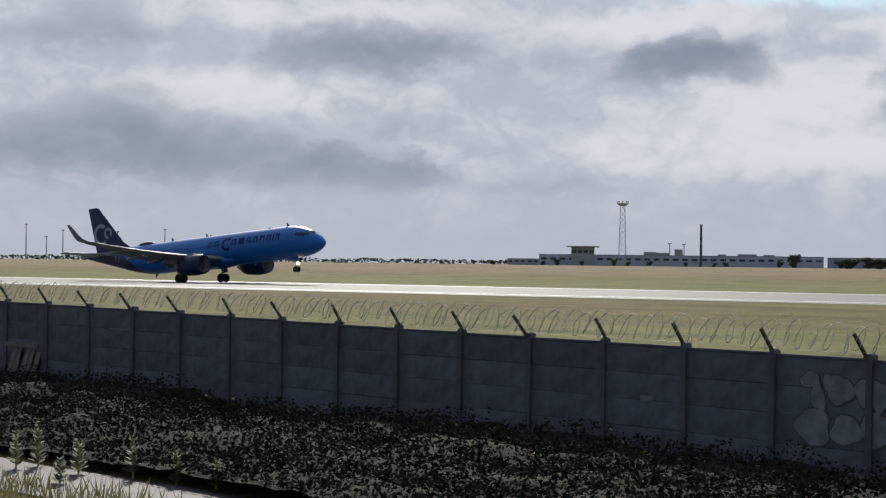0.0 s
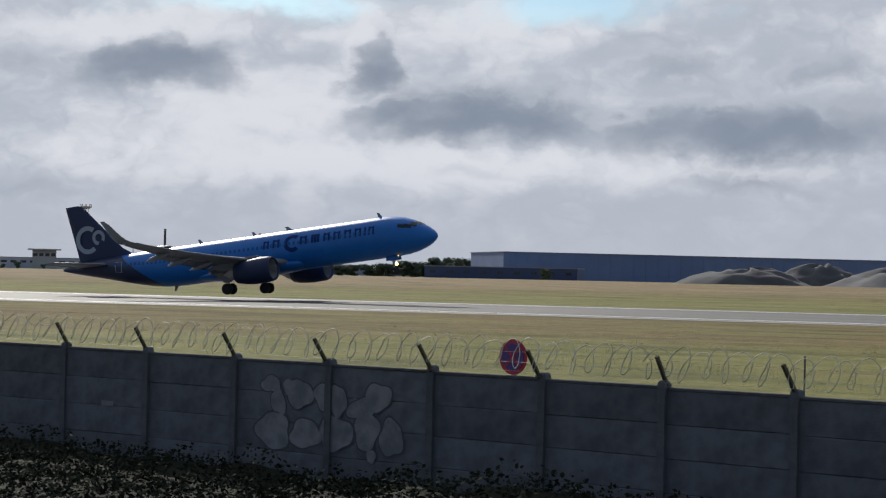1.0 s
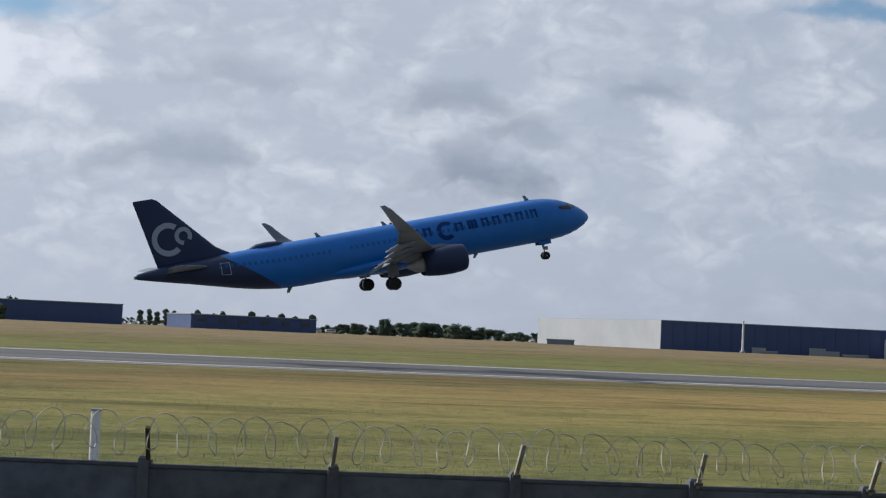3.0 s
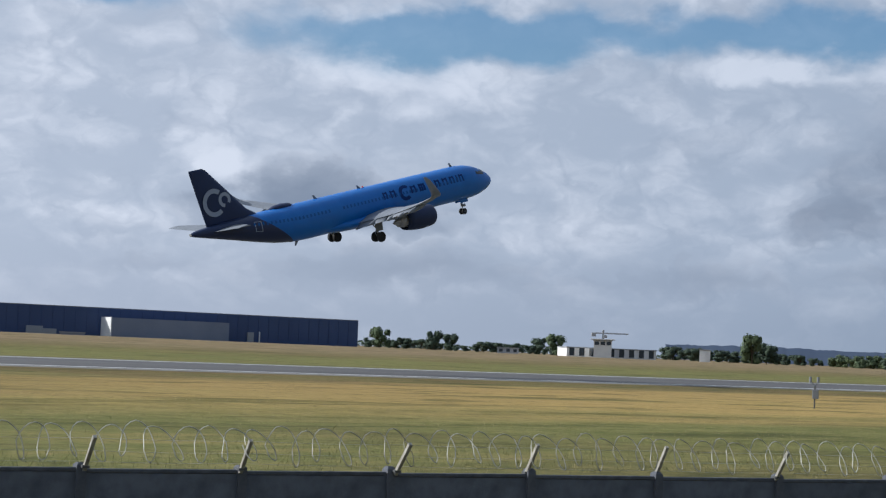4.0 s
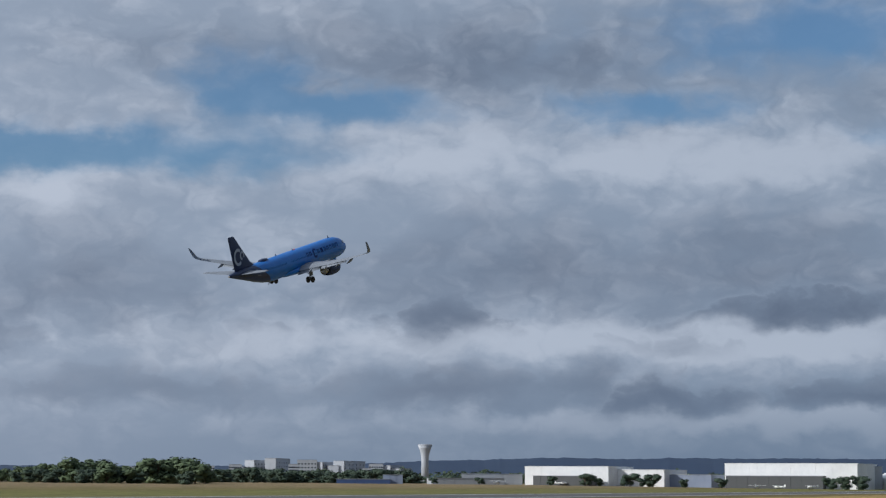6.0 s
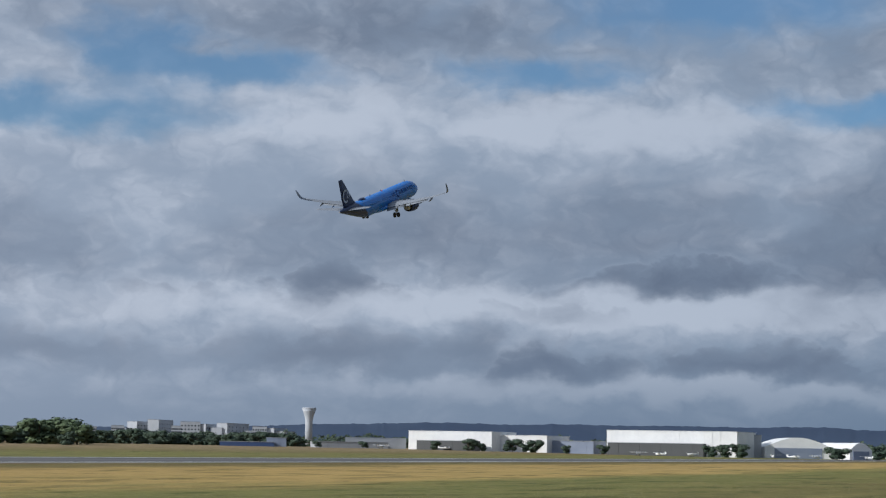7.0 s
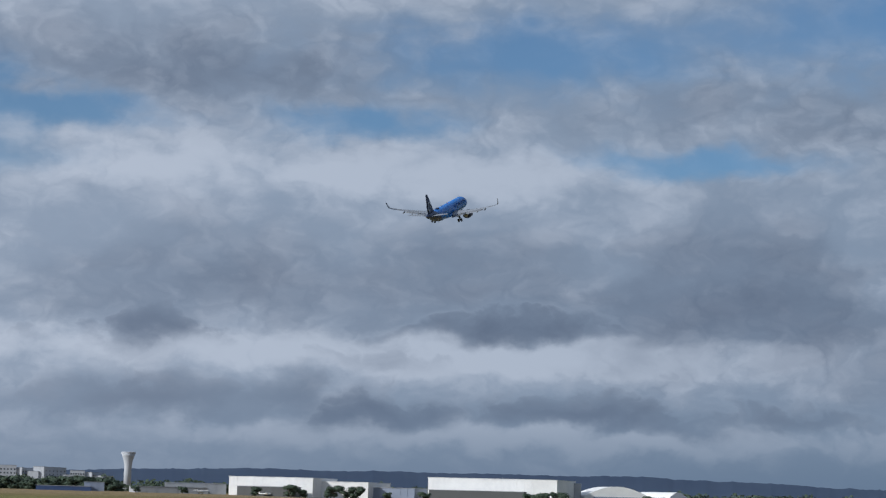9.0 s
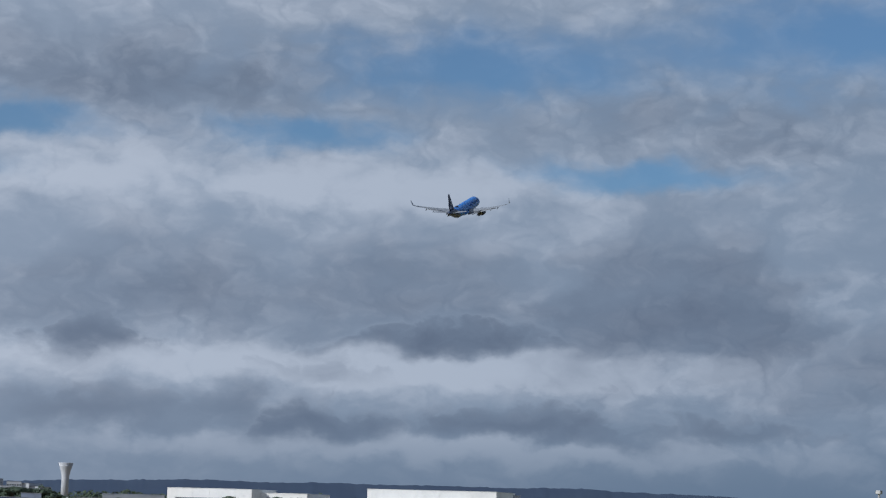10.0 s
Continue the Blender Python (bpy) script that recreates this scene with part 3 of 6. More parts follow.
def build_aircraft():
    plane = empty("airliner")
    tagged(plane, "blue twin-engined airliner with dark tail taking off, gear down", "airliner")

    # fuselage
    bm = bmesh.new()
    stations = [0.0, 0.12, 0.35, 0.8, 1.5, 2.3, 3.2, 4.3, 5.6, 7.0] + [7.0 + 1.5 * i for i in range(1, 16)] + [30.5, 31.5, 32.5, 33.5, 34.5, 35.5, 36.5, 37.5, 38.5, 39.5, 40.5, 41.5, 42.4, 43.2, 44.1, 44.45]
    loft(bm, [[hull(s, 360 * i / 40) for i in range(40)] for s in stations])
    fuselage = part("fuselage", bm, M["livery"], plane, "glossy blue fuselage with dark blue tail section", True)

    # belly fairing
    bm = bmesh.new()
    rings = []
    for s, w, h in ((13.6, 0.3, 0.1), (15.0, 1.75, 0.75), (17.5, 2.15, 1.05), (22.0, 2.2, 1.1), (25.0, 1.9, 0.95), (27.5, 1.2, 0.6), (29.5, 0.3, 0.1)):
        rings.append([Vector((NOSE - s, -w * math.sin(math.tau * i / 24), 2.38 + h * math.cos(math.tau * i / 24) * 0.78)) for i in range(24)])
    loft(bm, rings)
    part("belly_fairing", bm, M["livery"], plane, "blue belly fairing", True)

    # cockpit windows
    for side in (1, -1):
        for s0, s1, d0, d1 in ((1.75, 2.35, 28, 50), (2.2, 2.95, 47, 62), (2.8, 3.55, 52, 64)):
            bm = bmesh.new()
            skin_patch(bm, s0, s1, d0, d1, 0.02, side=side)
            part("cockpit_window", bm, M["glass_dark"], fuselage, "dark cockpit window pane", True)
        bm = bmesh.new()
        skin_patch(bm, 1.45, 1.95, 2, 30, 0.02, side=side)
        part("windscreen", bm, M["glass_dark"], fuselage, "dark windscreen pane", True)

    # cabin windows: one shared mesh
    bm = bmesh.new()
    rows = [[bm.verts.new((x, y, z)) for z, y in ((-0.17, 0.0), (0.0, 0.012), (0.17, 0.0))] for x in (-0.115, 0.115)]
    for j in range(2):
        bm.faces.new((rows[0][j], rows[1][j], rows[1][j + 1], rows[0][j + 1]))
    pane = finish(bm, "cabin_window", M["cabin_glass"])
    for side in (1, -1):
        for i in range(58):
            s = 6.6 + i * 0.533
            if abs(s - 12.4) < 0.9 or abs(s - 25.9) < 0.8:
                continue
            p = hull(s, 73, 0.012)
            ob = new("cabin_window", pane)
            ob.parent = fuselage
            ob.matrix_basis = Matrix.Translation((p.x, p.y * side, p.z)) @ pose(0, 0, 0, 14 * side, 0, 0 if side < 0 else 180)

    # doors as thin outline plates
    for side in (1, -1):
        for s, wide, mat in ((5.0, 0.85, "livery"), (36.1, 0.8, "logo")):
            bm = bmesh.new()
            for a0, a1, b0, b1 in ((s, s + 0.07, 62, 104), (s + wide, s + wide + 0.07, 62, 104), (s, s + wide + 0.07, 61, 63), (s, s + wide + 0.07, 103, 105)):
                skin_patch(bm, a0, a1, b0, b1, 0.016, 2, 8, side)
            part("door_outline", bm, M[mat], fuselage, "pale door outline" if mat == "logo" else "")

    # name on the side: plain bars in the place of letters, and a ring segment
    for side in (1, -1):
        def bars(s, width, d0, d1, shape):
            s_out, s_in = s, s - width
            bm = bmesh.new()
            if shape == "C":
                for k in range(14):
                    a0, a1 = radians(50 + k * 260 / 14), radians(50 + (k + 1) * 260 / 14)
                    sm, dm, rs, rd = (s_out + s_in) / 2, (d0 + d1) / 2, width / 2, (d1 - d0) / 2
                    q = []
                    for a, f in ((a0, 1.0), (a1, 1.0), (a1, 0.55), (a0, 0.55)):
                        p = hull(sm - rs * f * math.cos(a), dm - rd * f * math.sin(a), 0.014)
                        q.append(bm.verts.new((p.x, p.y * side, p.z)))
                    bm.faces.new(q)
            else:
                stroke = 0.26 * width if len(shape) > 1 else 0.7 * width
                for f in [i / max(1, len(shape) - 1) for i in range(len(shape))]:
                    a = s_in + 0.10 * width + f * (0.84 * width - stroke)
                    skin_patch(bm, a, a + stroke, d0, d1, 0.014, 2, 6, side)
                if len(shape) > 1:
                    skin_patch(bm, s_in + 0.2 * width, s_out - 0.16 * width, d0 + 2, d0 + 7, 0.0142, 2, 2, side)
            part("livery_mark", bm, M["letter"], fuselage, "dark blue painted mark")
        for s, w, shape in ((17.0, 0.75, "LR"), (16.0, 0.95, "LR"), (13.05, 0.98, "LR"), (11.85, 1.15, "LMR"), (10.5, 0.85, "LR"),
                            (9.45, 0.9, "LR"), (8.3, 0.92, "LR"), (7.2, 0.85, "LR"), (6.2, 0.28, "L"), (5.75, 0.75, "LR")):
            bars(5.9 + (s - 5.0) * 1.07, w * 1.02, 55, 80, shape)
        bars(16.3, 2.0, 46, 98, "C")

    # fin with its mark
    bm = bmesh.new()
    rings = []
    for z, le, te, t in ((5.2, -12.2, -20.2, 0.36), (5.9, -13.6, -20.35, 0.40), (6.6, -14.75, -20.5, 0.36), (11.55, -19.35, -21.5, 0.13), (11.75, -19.75, -21.5, 0.07)):
        ring = []
        for u in (0.0, 0.03, 0.12, 0.3, 0.55, 0.8, 1.0):
            ring.append((le + (te - le) * u, t * 2.2 * (math.sqrt(u) - u ** 1.3) + 0.012))
        pts = [Vector((x, y, z)) for x, y in ring] + [Vector((x, -y, z)) for x, y in reversed(ring)]
        rings.append(pts)
    loft(bm, rings)
    fin = part("fin", bm, M["navy"], plane, "dark blue tail fin", True)
    for side in (1, -1):
        for cx, cz, r0, r1, a0, a1 in ((-18.95, 7.95, 1.5, 1.0, 50, 310), (-17.55, 8.05, 0.8, 0.42, 0, 360)):
            bm = bmesh.new()
            n = 32
            ring = []
            for i in range(n + 1):
                a = radians(a0 + (a1 - a0) * i / n)
                ring.append([bm.verts.new((cx + math.cos(a) * r + 0.0, side * 0.235, cz + math.sin(a) * r)) for r in (r0, r1)])
            for p, q in zip(ring, ring[1:]):
                bm.faces.new((p[0], q[0], q[1], p[1]))
            part("fin_mark", bm, M["logo"], fin, "pale ring-shaped painted mark")

    # tailplanes
    for side in (1, -1):
        bm = bmesh.new()
        loft(bm, [mirror(airfoil(-15.7 - (y - 0.6) * 0.62, 4.1 - (y - 0.6) * 0.44, 0.10, 4.95 + (y - 0.6) * 0.105, y), side) for y in (0.5, 2.0, 4.0, 5.9, 6.22)])
        part("tailplane", bm, M["grey_paint"], plane, "light grey tailplane", True)

    # wings
    for side in (1, -1):
        bm = bmesh.new()
        rings = [airfoil(wing_le(y), wing_chord(y), 0.15 - 0.0025 * y, wing_z(y), y, 0.25) for y in (0.8, 1.9, 3.2, 4.8, 6.4, 8.5, 10.5, 12.5, 14.5, 16.0, 16.9)]
        loft(bm, [mirror(r, side) for r in rings])
        wing = part("wing", bm, M["grey_paint"], plane, "light grey swept wing", True)
        # upturned wing tip
        bm = bmesh.new()
        rings = []
        for k in range(9):
            f = k / 8
            lean = radians(12 + 66 * min(1, f * 2.2))
            y = 16.9 + [0.0, 0.32, 0.60, 0.82, 0.96, 1.04, 1.10, 1.16, 1.21][k]
            z = wing_z(16.9) + [0.0, 0.07, 0.22, 0.45, 0.75, 1.15, 1.55, 2.0, 2.42][k]
            le = wing_le(16.9) - [0.0, 0.22, 0.46, 0.74, 1.05, 1.42, 1.78, 2.18, 2.75][k]
            chord = [1.55, 1.48, 1.4, 1.3, 1.18, 1.04, 0.9, 0.75, 0.42][k]
            base = airfoil(0, chord, 0.10, 0, 0)
            rings.append([Vector((le + p.x, y - p.z * math.sin(lean), z + p.z * math.cos(lean))) for p in base])
        loft(bm, [mirror(r, side) for r in rings])
        part("winglet", bm, M["grey_paint"], wing, "light grey upturned winglet", True)
        # flaps, a little lowered
        for y0, y1 in ((2.2, 6.2), (6.6, 12.6)):
            bm = bmesh.new()
            rings = []
            for y in (y0, y1):
                te = wing_le(y) - wing_chord(y)
                c = wing_chord(y) * 0.24
                rings.append([p for p in airfoil(te + c * 0.55, c, 0.13, wing_z(y) - 0.16 - 0.012 * wing_chord(y), y, 0.9)])
            rings = [[Vector((p.x, p.y, p.z - 0.30 * max(0, r[0].x - p.x))) for p in r] for r in rings]
            loft(bm, [mirror(r, side) for r in rings])
            part("flap", bm, M["grey_paint"], wing, "lowered light grey flap", True)
        for y in (4.6, 7.8, 10.6, 13.2):
            bm = bmesh.new()
            te = wing_le(y) - wing_chord(y)
            z = wing_z(y) - 0.32
            prof = ((1.7, 0.03, 0.10), (1.0, 0.15, 0.0), (0.1, 0.19, -0.12), (-0.6, 0.13, -0.26), (-1.15, 0.03, -0.38))
            loft(bm, [[Vector((te + dx, side * y + r * math.sin(math.tau * i / 10), z + dz + 1.5 * r * math.cos(math.tau * i / 10))) for i in range(10)] for dx, r, dz in prof])
            part("flap_fairing", bm, M["grey_paint"], wing, "", True)
        # engine
        ey, ez = 5.75, 1.92
        bm = bmesh.new()
        prof = ((6.25, 0.98), (6.42, 1.05), (6.45, 1.12), (6.38, 1.18), (6.0, 1.27), (5.0, 1.33), (4.0, 1.30), (3.0, 1.18), (2.3, 1.03), (2.3, 0.96), (3.0, 0.98))
        loft(bm, [[Vector((x, side * ey + r * math.sin(math.tau * i / 32), ez + r * math.cos(math.tau * i / 32))) for i in range(32)] for x, r in prof], cap=False)
        engine = part("engine", bm, M["navy"], plane, "dark blue engine nacelle", True)
        bm = bmesh.new()
        prof = ((6.26, 0.975), (5.6, 0.96), (5.3, 0.95))
        loft(bm, [[Vector((x, side * ey + r * math.sin(math.tau * i / 32), ez + r * math.cos(math.tau * i / 32))) for i in range(32)] for x, r in prof], cap=False)
        part("intake", bm, M["gear"], engine, "grey intake duct", True)
        bm = bmesh.new()
        for k in range(18):
            a = k * math.tau / 18
            add_box(bm, (5.32, 0, 0.55), (0.06, 0.16, 0.8), Matrix.Translation((0, side * ey, ez)) @ Matrix.Rotation(a, 4, "X"))
        add_tube(bm, (5.2, side * ey, ez), (5.75, side * ey, ez), 0.3, 0.05, 12)
        part("fan", bm, M["steel_dark"], engine, "dark engine fan")
        bm = bmesh.new()
        prof = ((3.1, 0.85), (2.2, 0.72), (1.5, 0.56), (1.5, 0.5), (1.1, 0.28), (0.65, 0.03))
        loft(bm, [[Vector((x, side * ey + r * math.sin(math.tau * i / 24), ez + r * math.cos(math.tau * i / 24))) for i in range(24)] for x, r in prof])
        part("exhaust_core", bm, M["gear"], engine, "bare metal exhaust core", True)
        bm = bmesh.new()
        rings = []
        for x, z0, z1, w in ((5.6, 3.05, 3.2, 0.04), (4.5, 3.0, 3.45, 0.2), (3.0, 2.5, 3.45, 0.26), (1.0, 2.3, 3.2, 0.22), (-0.6, 2.7, 2.95, 0.05)):
            rings.append([Vector((x, side * ey - w, z0)), Vector((x, side * ey + w, z0)), Vector((x, side * ey + w * 0.6, z1)), Vector((x, side * ey - w * 0.6, z1))])
        loft(bm, rings)
        part("pylon", bm, M["grey_paint"], engine, "light grey engine pylon")

    # landing gear
    def wheel(name, parent, x, y, z, r, w):
        bm = bmesh.new()
        prof = ((-w / 2, r * 0.62), (-w / 2, r * 0.86), (-w * 0.36, r * 0.97), (-w * 0.15, r), (w * 0.15, r), (w * 0.36, r * 0.97), (w / 2, r * 0.86), (w / 2, r * 0.62))
        loft(bm, [[Vector((x + q * math.sin(math.tau * i / 28), y + d, z + q * math.cos(math.tau * i / 28))) for i in range(28)] for d, q in prof], cap=True)
        return part(name, bm, M["tyre"], parent, "black tyre", True)

    moving = {}
    for side in (1, -1):
        bm = bmesh.new()
        y = 3.8 * side
        hinge = Vector((0.15, y, 2.75))
        add_tube(bm, Vector((0.0, y, 2.75)) - hinge, Vector((0.0, y, 1.5)) - hinge, 0.16, 0.15, 14)
        add_tube(bm, Vector((0.0, y, 1.5)) - hinge, Vector((0.0, y, 0.45)) - hinge, 0.11, 0.11, 14)
        add_tube(bm, Vector((0.0, y - 0.6, 0.58)) - hinge, Vector((0.0, y + 0.6, 0.58)) - hinge, 0.09, 0.09, 10)
        add_tube(bm, Vector((0.0, y, 1.4)) - hinge, Vector((0.0, y - side * 1.3, 2.6)) - hinge, 0.07, 0.07, 8)
        add_tube(bm, Vector((-0.15, y, 1.5)) - hinge, Vector((-0.42, y, 1.1)) - hinge, 0.04, 0.04, 6)
        add_tube(bm, Vector((-0.42, y, 1.1)) - hinge, Vector((-0.1, y, 0.6)) - hinge, 0.04, 0.04, 6)
        leg = part("main_gear_leg", bm, M["gear"], plane, "grey main gear leg with twin wheels")
        leg.matrix_basis = Matrix.Translation(hinge)
        for d in (-0.46, 0.46):
            wheel("main_wheel", leg, -hinge.x, d, 0.58 - hinge.z, 0.58, 0.42)
        bm = box_bm((1.1, 0.05, 1.5), 0.02, (-0.1, side * 0.28, -0.75))
        part("gear_door", bm, M["grey_paint"], leg, "light grey gear door")
        moving["left" if side > 0 else "right"] = (leg, hinge)
    hinge = Vector((16.75, 0, 2.2))
    bm = bmesh.new()
    add_tube(bm, (0, 0, 0), (0.1, 0, -1.1), 0.11, 0.10, 12)
    add_tube(bm, (0.1, 0, -1.1), (0.15, 0, -1.9), 0.07, 0.07, 12)
    add_tube(bm, (0.15, -0.38, -1.82), (0.15, 0.38, -1.82), 0.06, 0.06, 8)
    add_tube(bm, (0.1, 0, -0.9), (1.2, 0, -0.05), 0.05, 0.05, 8)
    nose_leg = part("nose_gear_leg", bm, M["gear"], plane, "grey nose gear leg with twin wheels")
    nose_leg.matrix_basis = Matrix.Translation(hinge)
    for d in (-0.25, 0.25):
        wheel("nose_wheel", nose_leg, 0.15, d, -1.82, 0.38, 0.22)
    for d in (-0.16, 0.16):
        bm = bmesh.new()
        add_tube(bm, (0.17, d, -1.12), (0.42, d, -1.12), 0.14, 0.18, 12, False)
        add_tube(bm, (0.15, d, -1.12), (0.20, d, -1.12), 0.15, 0.155, 12)
        part("light_housing", bm, M["gear"], nose_leg)
        bm = bmesh.new()
        add_tube(bm, (0.23, d, -1.12), (0.34, d, -1.12), 0.12, 0.14, 12)
        part("landing_light", bm, M["lamp_glow"], nose_leg, "glowing warm landing light")
    for side in (1, -1):
        part("nose_gear_door", box_bm((1.3, 0.04, 0.42), 0.015, (16.9, side * 0.42, 1.66)), M["livery"], plane, "blue nose gear door")
    moving["nose"] = (nose_leg, hinge)

    # aerials, satellite dome and beacon
    bm = bmesh.new()
    loft(bm, [[Vector((NOSE - s, w * math.sin(math.tau * i / 20), 5.86 + h * max(-0.3, math.cos(math.tau * i / 20)))) for i in range(20)] for s, w, h in ((30.4, 0.05, 0.04), (31.0, 0.5, 0.3), (32.0, 0.62, 0.4), (33.0, 0.5, 0.33), (34.0, 0.05, 0.02))])
    part("antenna_dome", bm, M["navy"], plane, "dark satellite antenna dome", True)
    for s, top, h in ((6.0, True, 0.5), (20.5, True, 0.4), (27.0, True, 0.45), (12.0, False, 0.4), (30.5, False, 0.45)):
        z = 5.86 if top else 1.78
        sgn = 1 if top else -1
        bm = bmesh.new()
        loft(bm, [[Vector((NOSE - s - dx + c * k, w, z + sgn * dz)) for k, w in ((0.5, 0), (0, 0.03), (-0.5, 0), (0, -0.03))] for dx, dz, c in ((0, -0.06, 0.5), (0.3, h, 0.25))])
        part("blade_aerial", bm, M["grey_paint"], plane)
    bm = bmesh.new()
    bmesh.ops.create_uvsphere(bm, u_segments=10, v_segments=6, radius=0.13, matrix=Matrix.Translation((2.0, 0, 5.93)))
    part("beacon", bm, M["beacon"], plane, "red beacon on the roof")
    # tail cone outlet
    bm = bmesh.new()
    add_tube(bm, (NOSE - 44.3, 0, 5.12), (NOSE - 44.51, 0, 5.12), 0.2, 0.16, 14)
    part("tail_outlet", bm, M["gear"], plane)
    return plane, moving


AIRLINER, GEAR = build_aircraft()


# ---- perimeter wall ----
def wall_frame(k, level=False):
    """Pose on the wall's line at k panels: x along the wall, y away from the viewer; its top falls gently to the east."""
    a, b = wall_point(k - 0.02), wall_point(k + 0.02)
    d = (b - a).normalized()
    return Matrix.Translation(wall_point(k) + Vector((0, 0, 0 if level else -0.0125 * k - 0.078 * smooth_step(-25, -15, k)))) @ Matrix.Rotation(math.atan2(d.y, d.x), 4, "Z")


WEST, EAST = -36, 46
PLATE_H = 0.46


def build_wall():
    for name, k0, k1, label in (("wall_west", WEST, 0, "weathered grey precast concrete perimeter wall with spray paint"), ("wall_east", 0, EAST, "weathered grey precast concrete perimeter wall")):
        wall = tagged(empty(name), label, "wall", kind="structure")
        # plates: three shared meshes with worn edges
        plates = []
        for v in range(3):
            bm = bmesh.new()
            vs = add_box(bm, (0, 0, 0), (PANEL - 0.08, 0.055, PLATE_H - 0.001), bevel=0.011)
            plates.append(finish(bm, "plate", M["concrete"]))
        bm = bmesh.new()
        add_box(bm, (0, 0, 0), (PANEL - 0.08, 0.075, 0.05), bevel=0.01)
        coping = finish(bm, "coping", M["concrete_post"])
        bm = bmesh.new()
        prof = [(-0.06, -0.075), (0.06, -0.075), (0.06, 0.075), (-0.06, 0.075)]
        rings = [[Vector((x, y, z)) for x, y in prof] for z in (-0.95, 1.47)]
        rings.append([Vector((x * 0.92, y * 0.9, 1.52)) for x, y in prof])
        rings.append([Vector((x * 0.5, y * 0.55, 1.55)) for x, y in prof])
        loft(bm, rings)
        post = finish(bm, "post", M["concrete_post"])
        for k in range(k0, k1 + 1):
            if name == "wall_east" and k == 0:
                continue
            o = new("post", post)
            o.parent = wall
            o.matrix_basis = wall_frame(k) @ pose(0, 0, random.uniform(-0.012, 0.012), random.uniform(-0.7, 0.7), random.uniform(-0.6, 0.6), 0)
        for k in range(k0, k1):
            m = wall_frame(k + 0.5)
            for j in range(5):
                o = new("plate", plates[j % 3])
                o.parent = wall
                o.matrix_basis = m @ pose(0, random.uniform(-0.007, 0.007), 1.43 - PLATE_H * (j + 0.5), random.uniform(-0.25, 0.25), random.uniform(-0.12, 0.12), random.uniform(-0.15, 0.15))
            o = new("coping", coping)
            o.parent = wall
            o.matrix_basis = m @ pose(0, 0, 1.452, 0, random.uniform(-0.15, 0.15), 0)
    # spray paint: bubble shapes with dark outlines, on the plates round one post
    wall = bpy.data.objects["wall_west"]
    def bubble(u, z, ru, rz, tilt):
        for name, mat, f, off in (("spray_outline", "graffiti_line", 1.0, -0.0385 - 0.0006 * u), ("spray_fill", "graffiti", 0.90, -0.0415 - 0.0006 * u)):
            bm = bmesh.new()
            ring = []
            for i in range(28):
                a = i * math.tau / 28
                w = 1 + 0.10 * math.sin(3 * a + u * 7) + 0.06 * math.sin(5 * a + z * 11)
                x, y = ru * f * w * math.cos(a), rz * f * w * math.sin(a)
                ring.append(bm.verts.new((u + x * math.cos(tilt) - y * math.sin(tilt), off, z + x * math.sin(tilt) + y * math.cos(tilt))))
            bm.faces.new(ring)
            o = part(name, bm, M[mat], wall, "faded grey spray-painted bubble" if name == "spray_fill" else "")
            o.matrix_basis = wall_frame(-10)
    for u, z, ru, rz, tilt in ((-1.24, 1.10, 0.23, 0.14, 0.10), (-1.07, 0.83, 0.17, 0.23, 0.45), (-1.17, 0.37, 0.40, 0.32, -0.10), (-0.85, 1.08, 0.13, 0.14, 0.00), (-0.60, 0.97, 0.30, 0.24, 0.10), (-0.48, 0.36, 0.36, 0.25, 0.10), (-0.07, 0.96, 0.26, 0.23, -0.20), (0.20, 0.91, 0.19, 0.27, 0.10), (0.16, 0.41, 0.39, 0.29, 0.00), (1.02, 1.01, 0.29, 0.23, 0.10), (0.68, 0.81, 0.32, 0.18, 0.20), (0.80, 0.48, 0.27, 0.32, -0.35), (1.29, 0.41, 0.26, 0.31, 0.00), (0.90, 0.11, 0.11, 0.11, 0.00)):
        bubble(u, z, ru, rz, tilt)
    for k, u, z, w, h in ((-4.5, -0.2, 0.94, 0.65, 0.022), (-12.6, 0.3, 0.55, 0.3, 0.09), (1.6, 0.1, 0.83, 0.42, 0.05), (-21.3, 0.0, 0.98, 0.9, 0.02)):
        part("paint_smear", box_bm((w, 0.004, h), 0.0, (u, -0.045, z)), M["graffiti"], wall, "pale paint smear").matrix_basis = wall_frame(k)


build_wall()


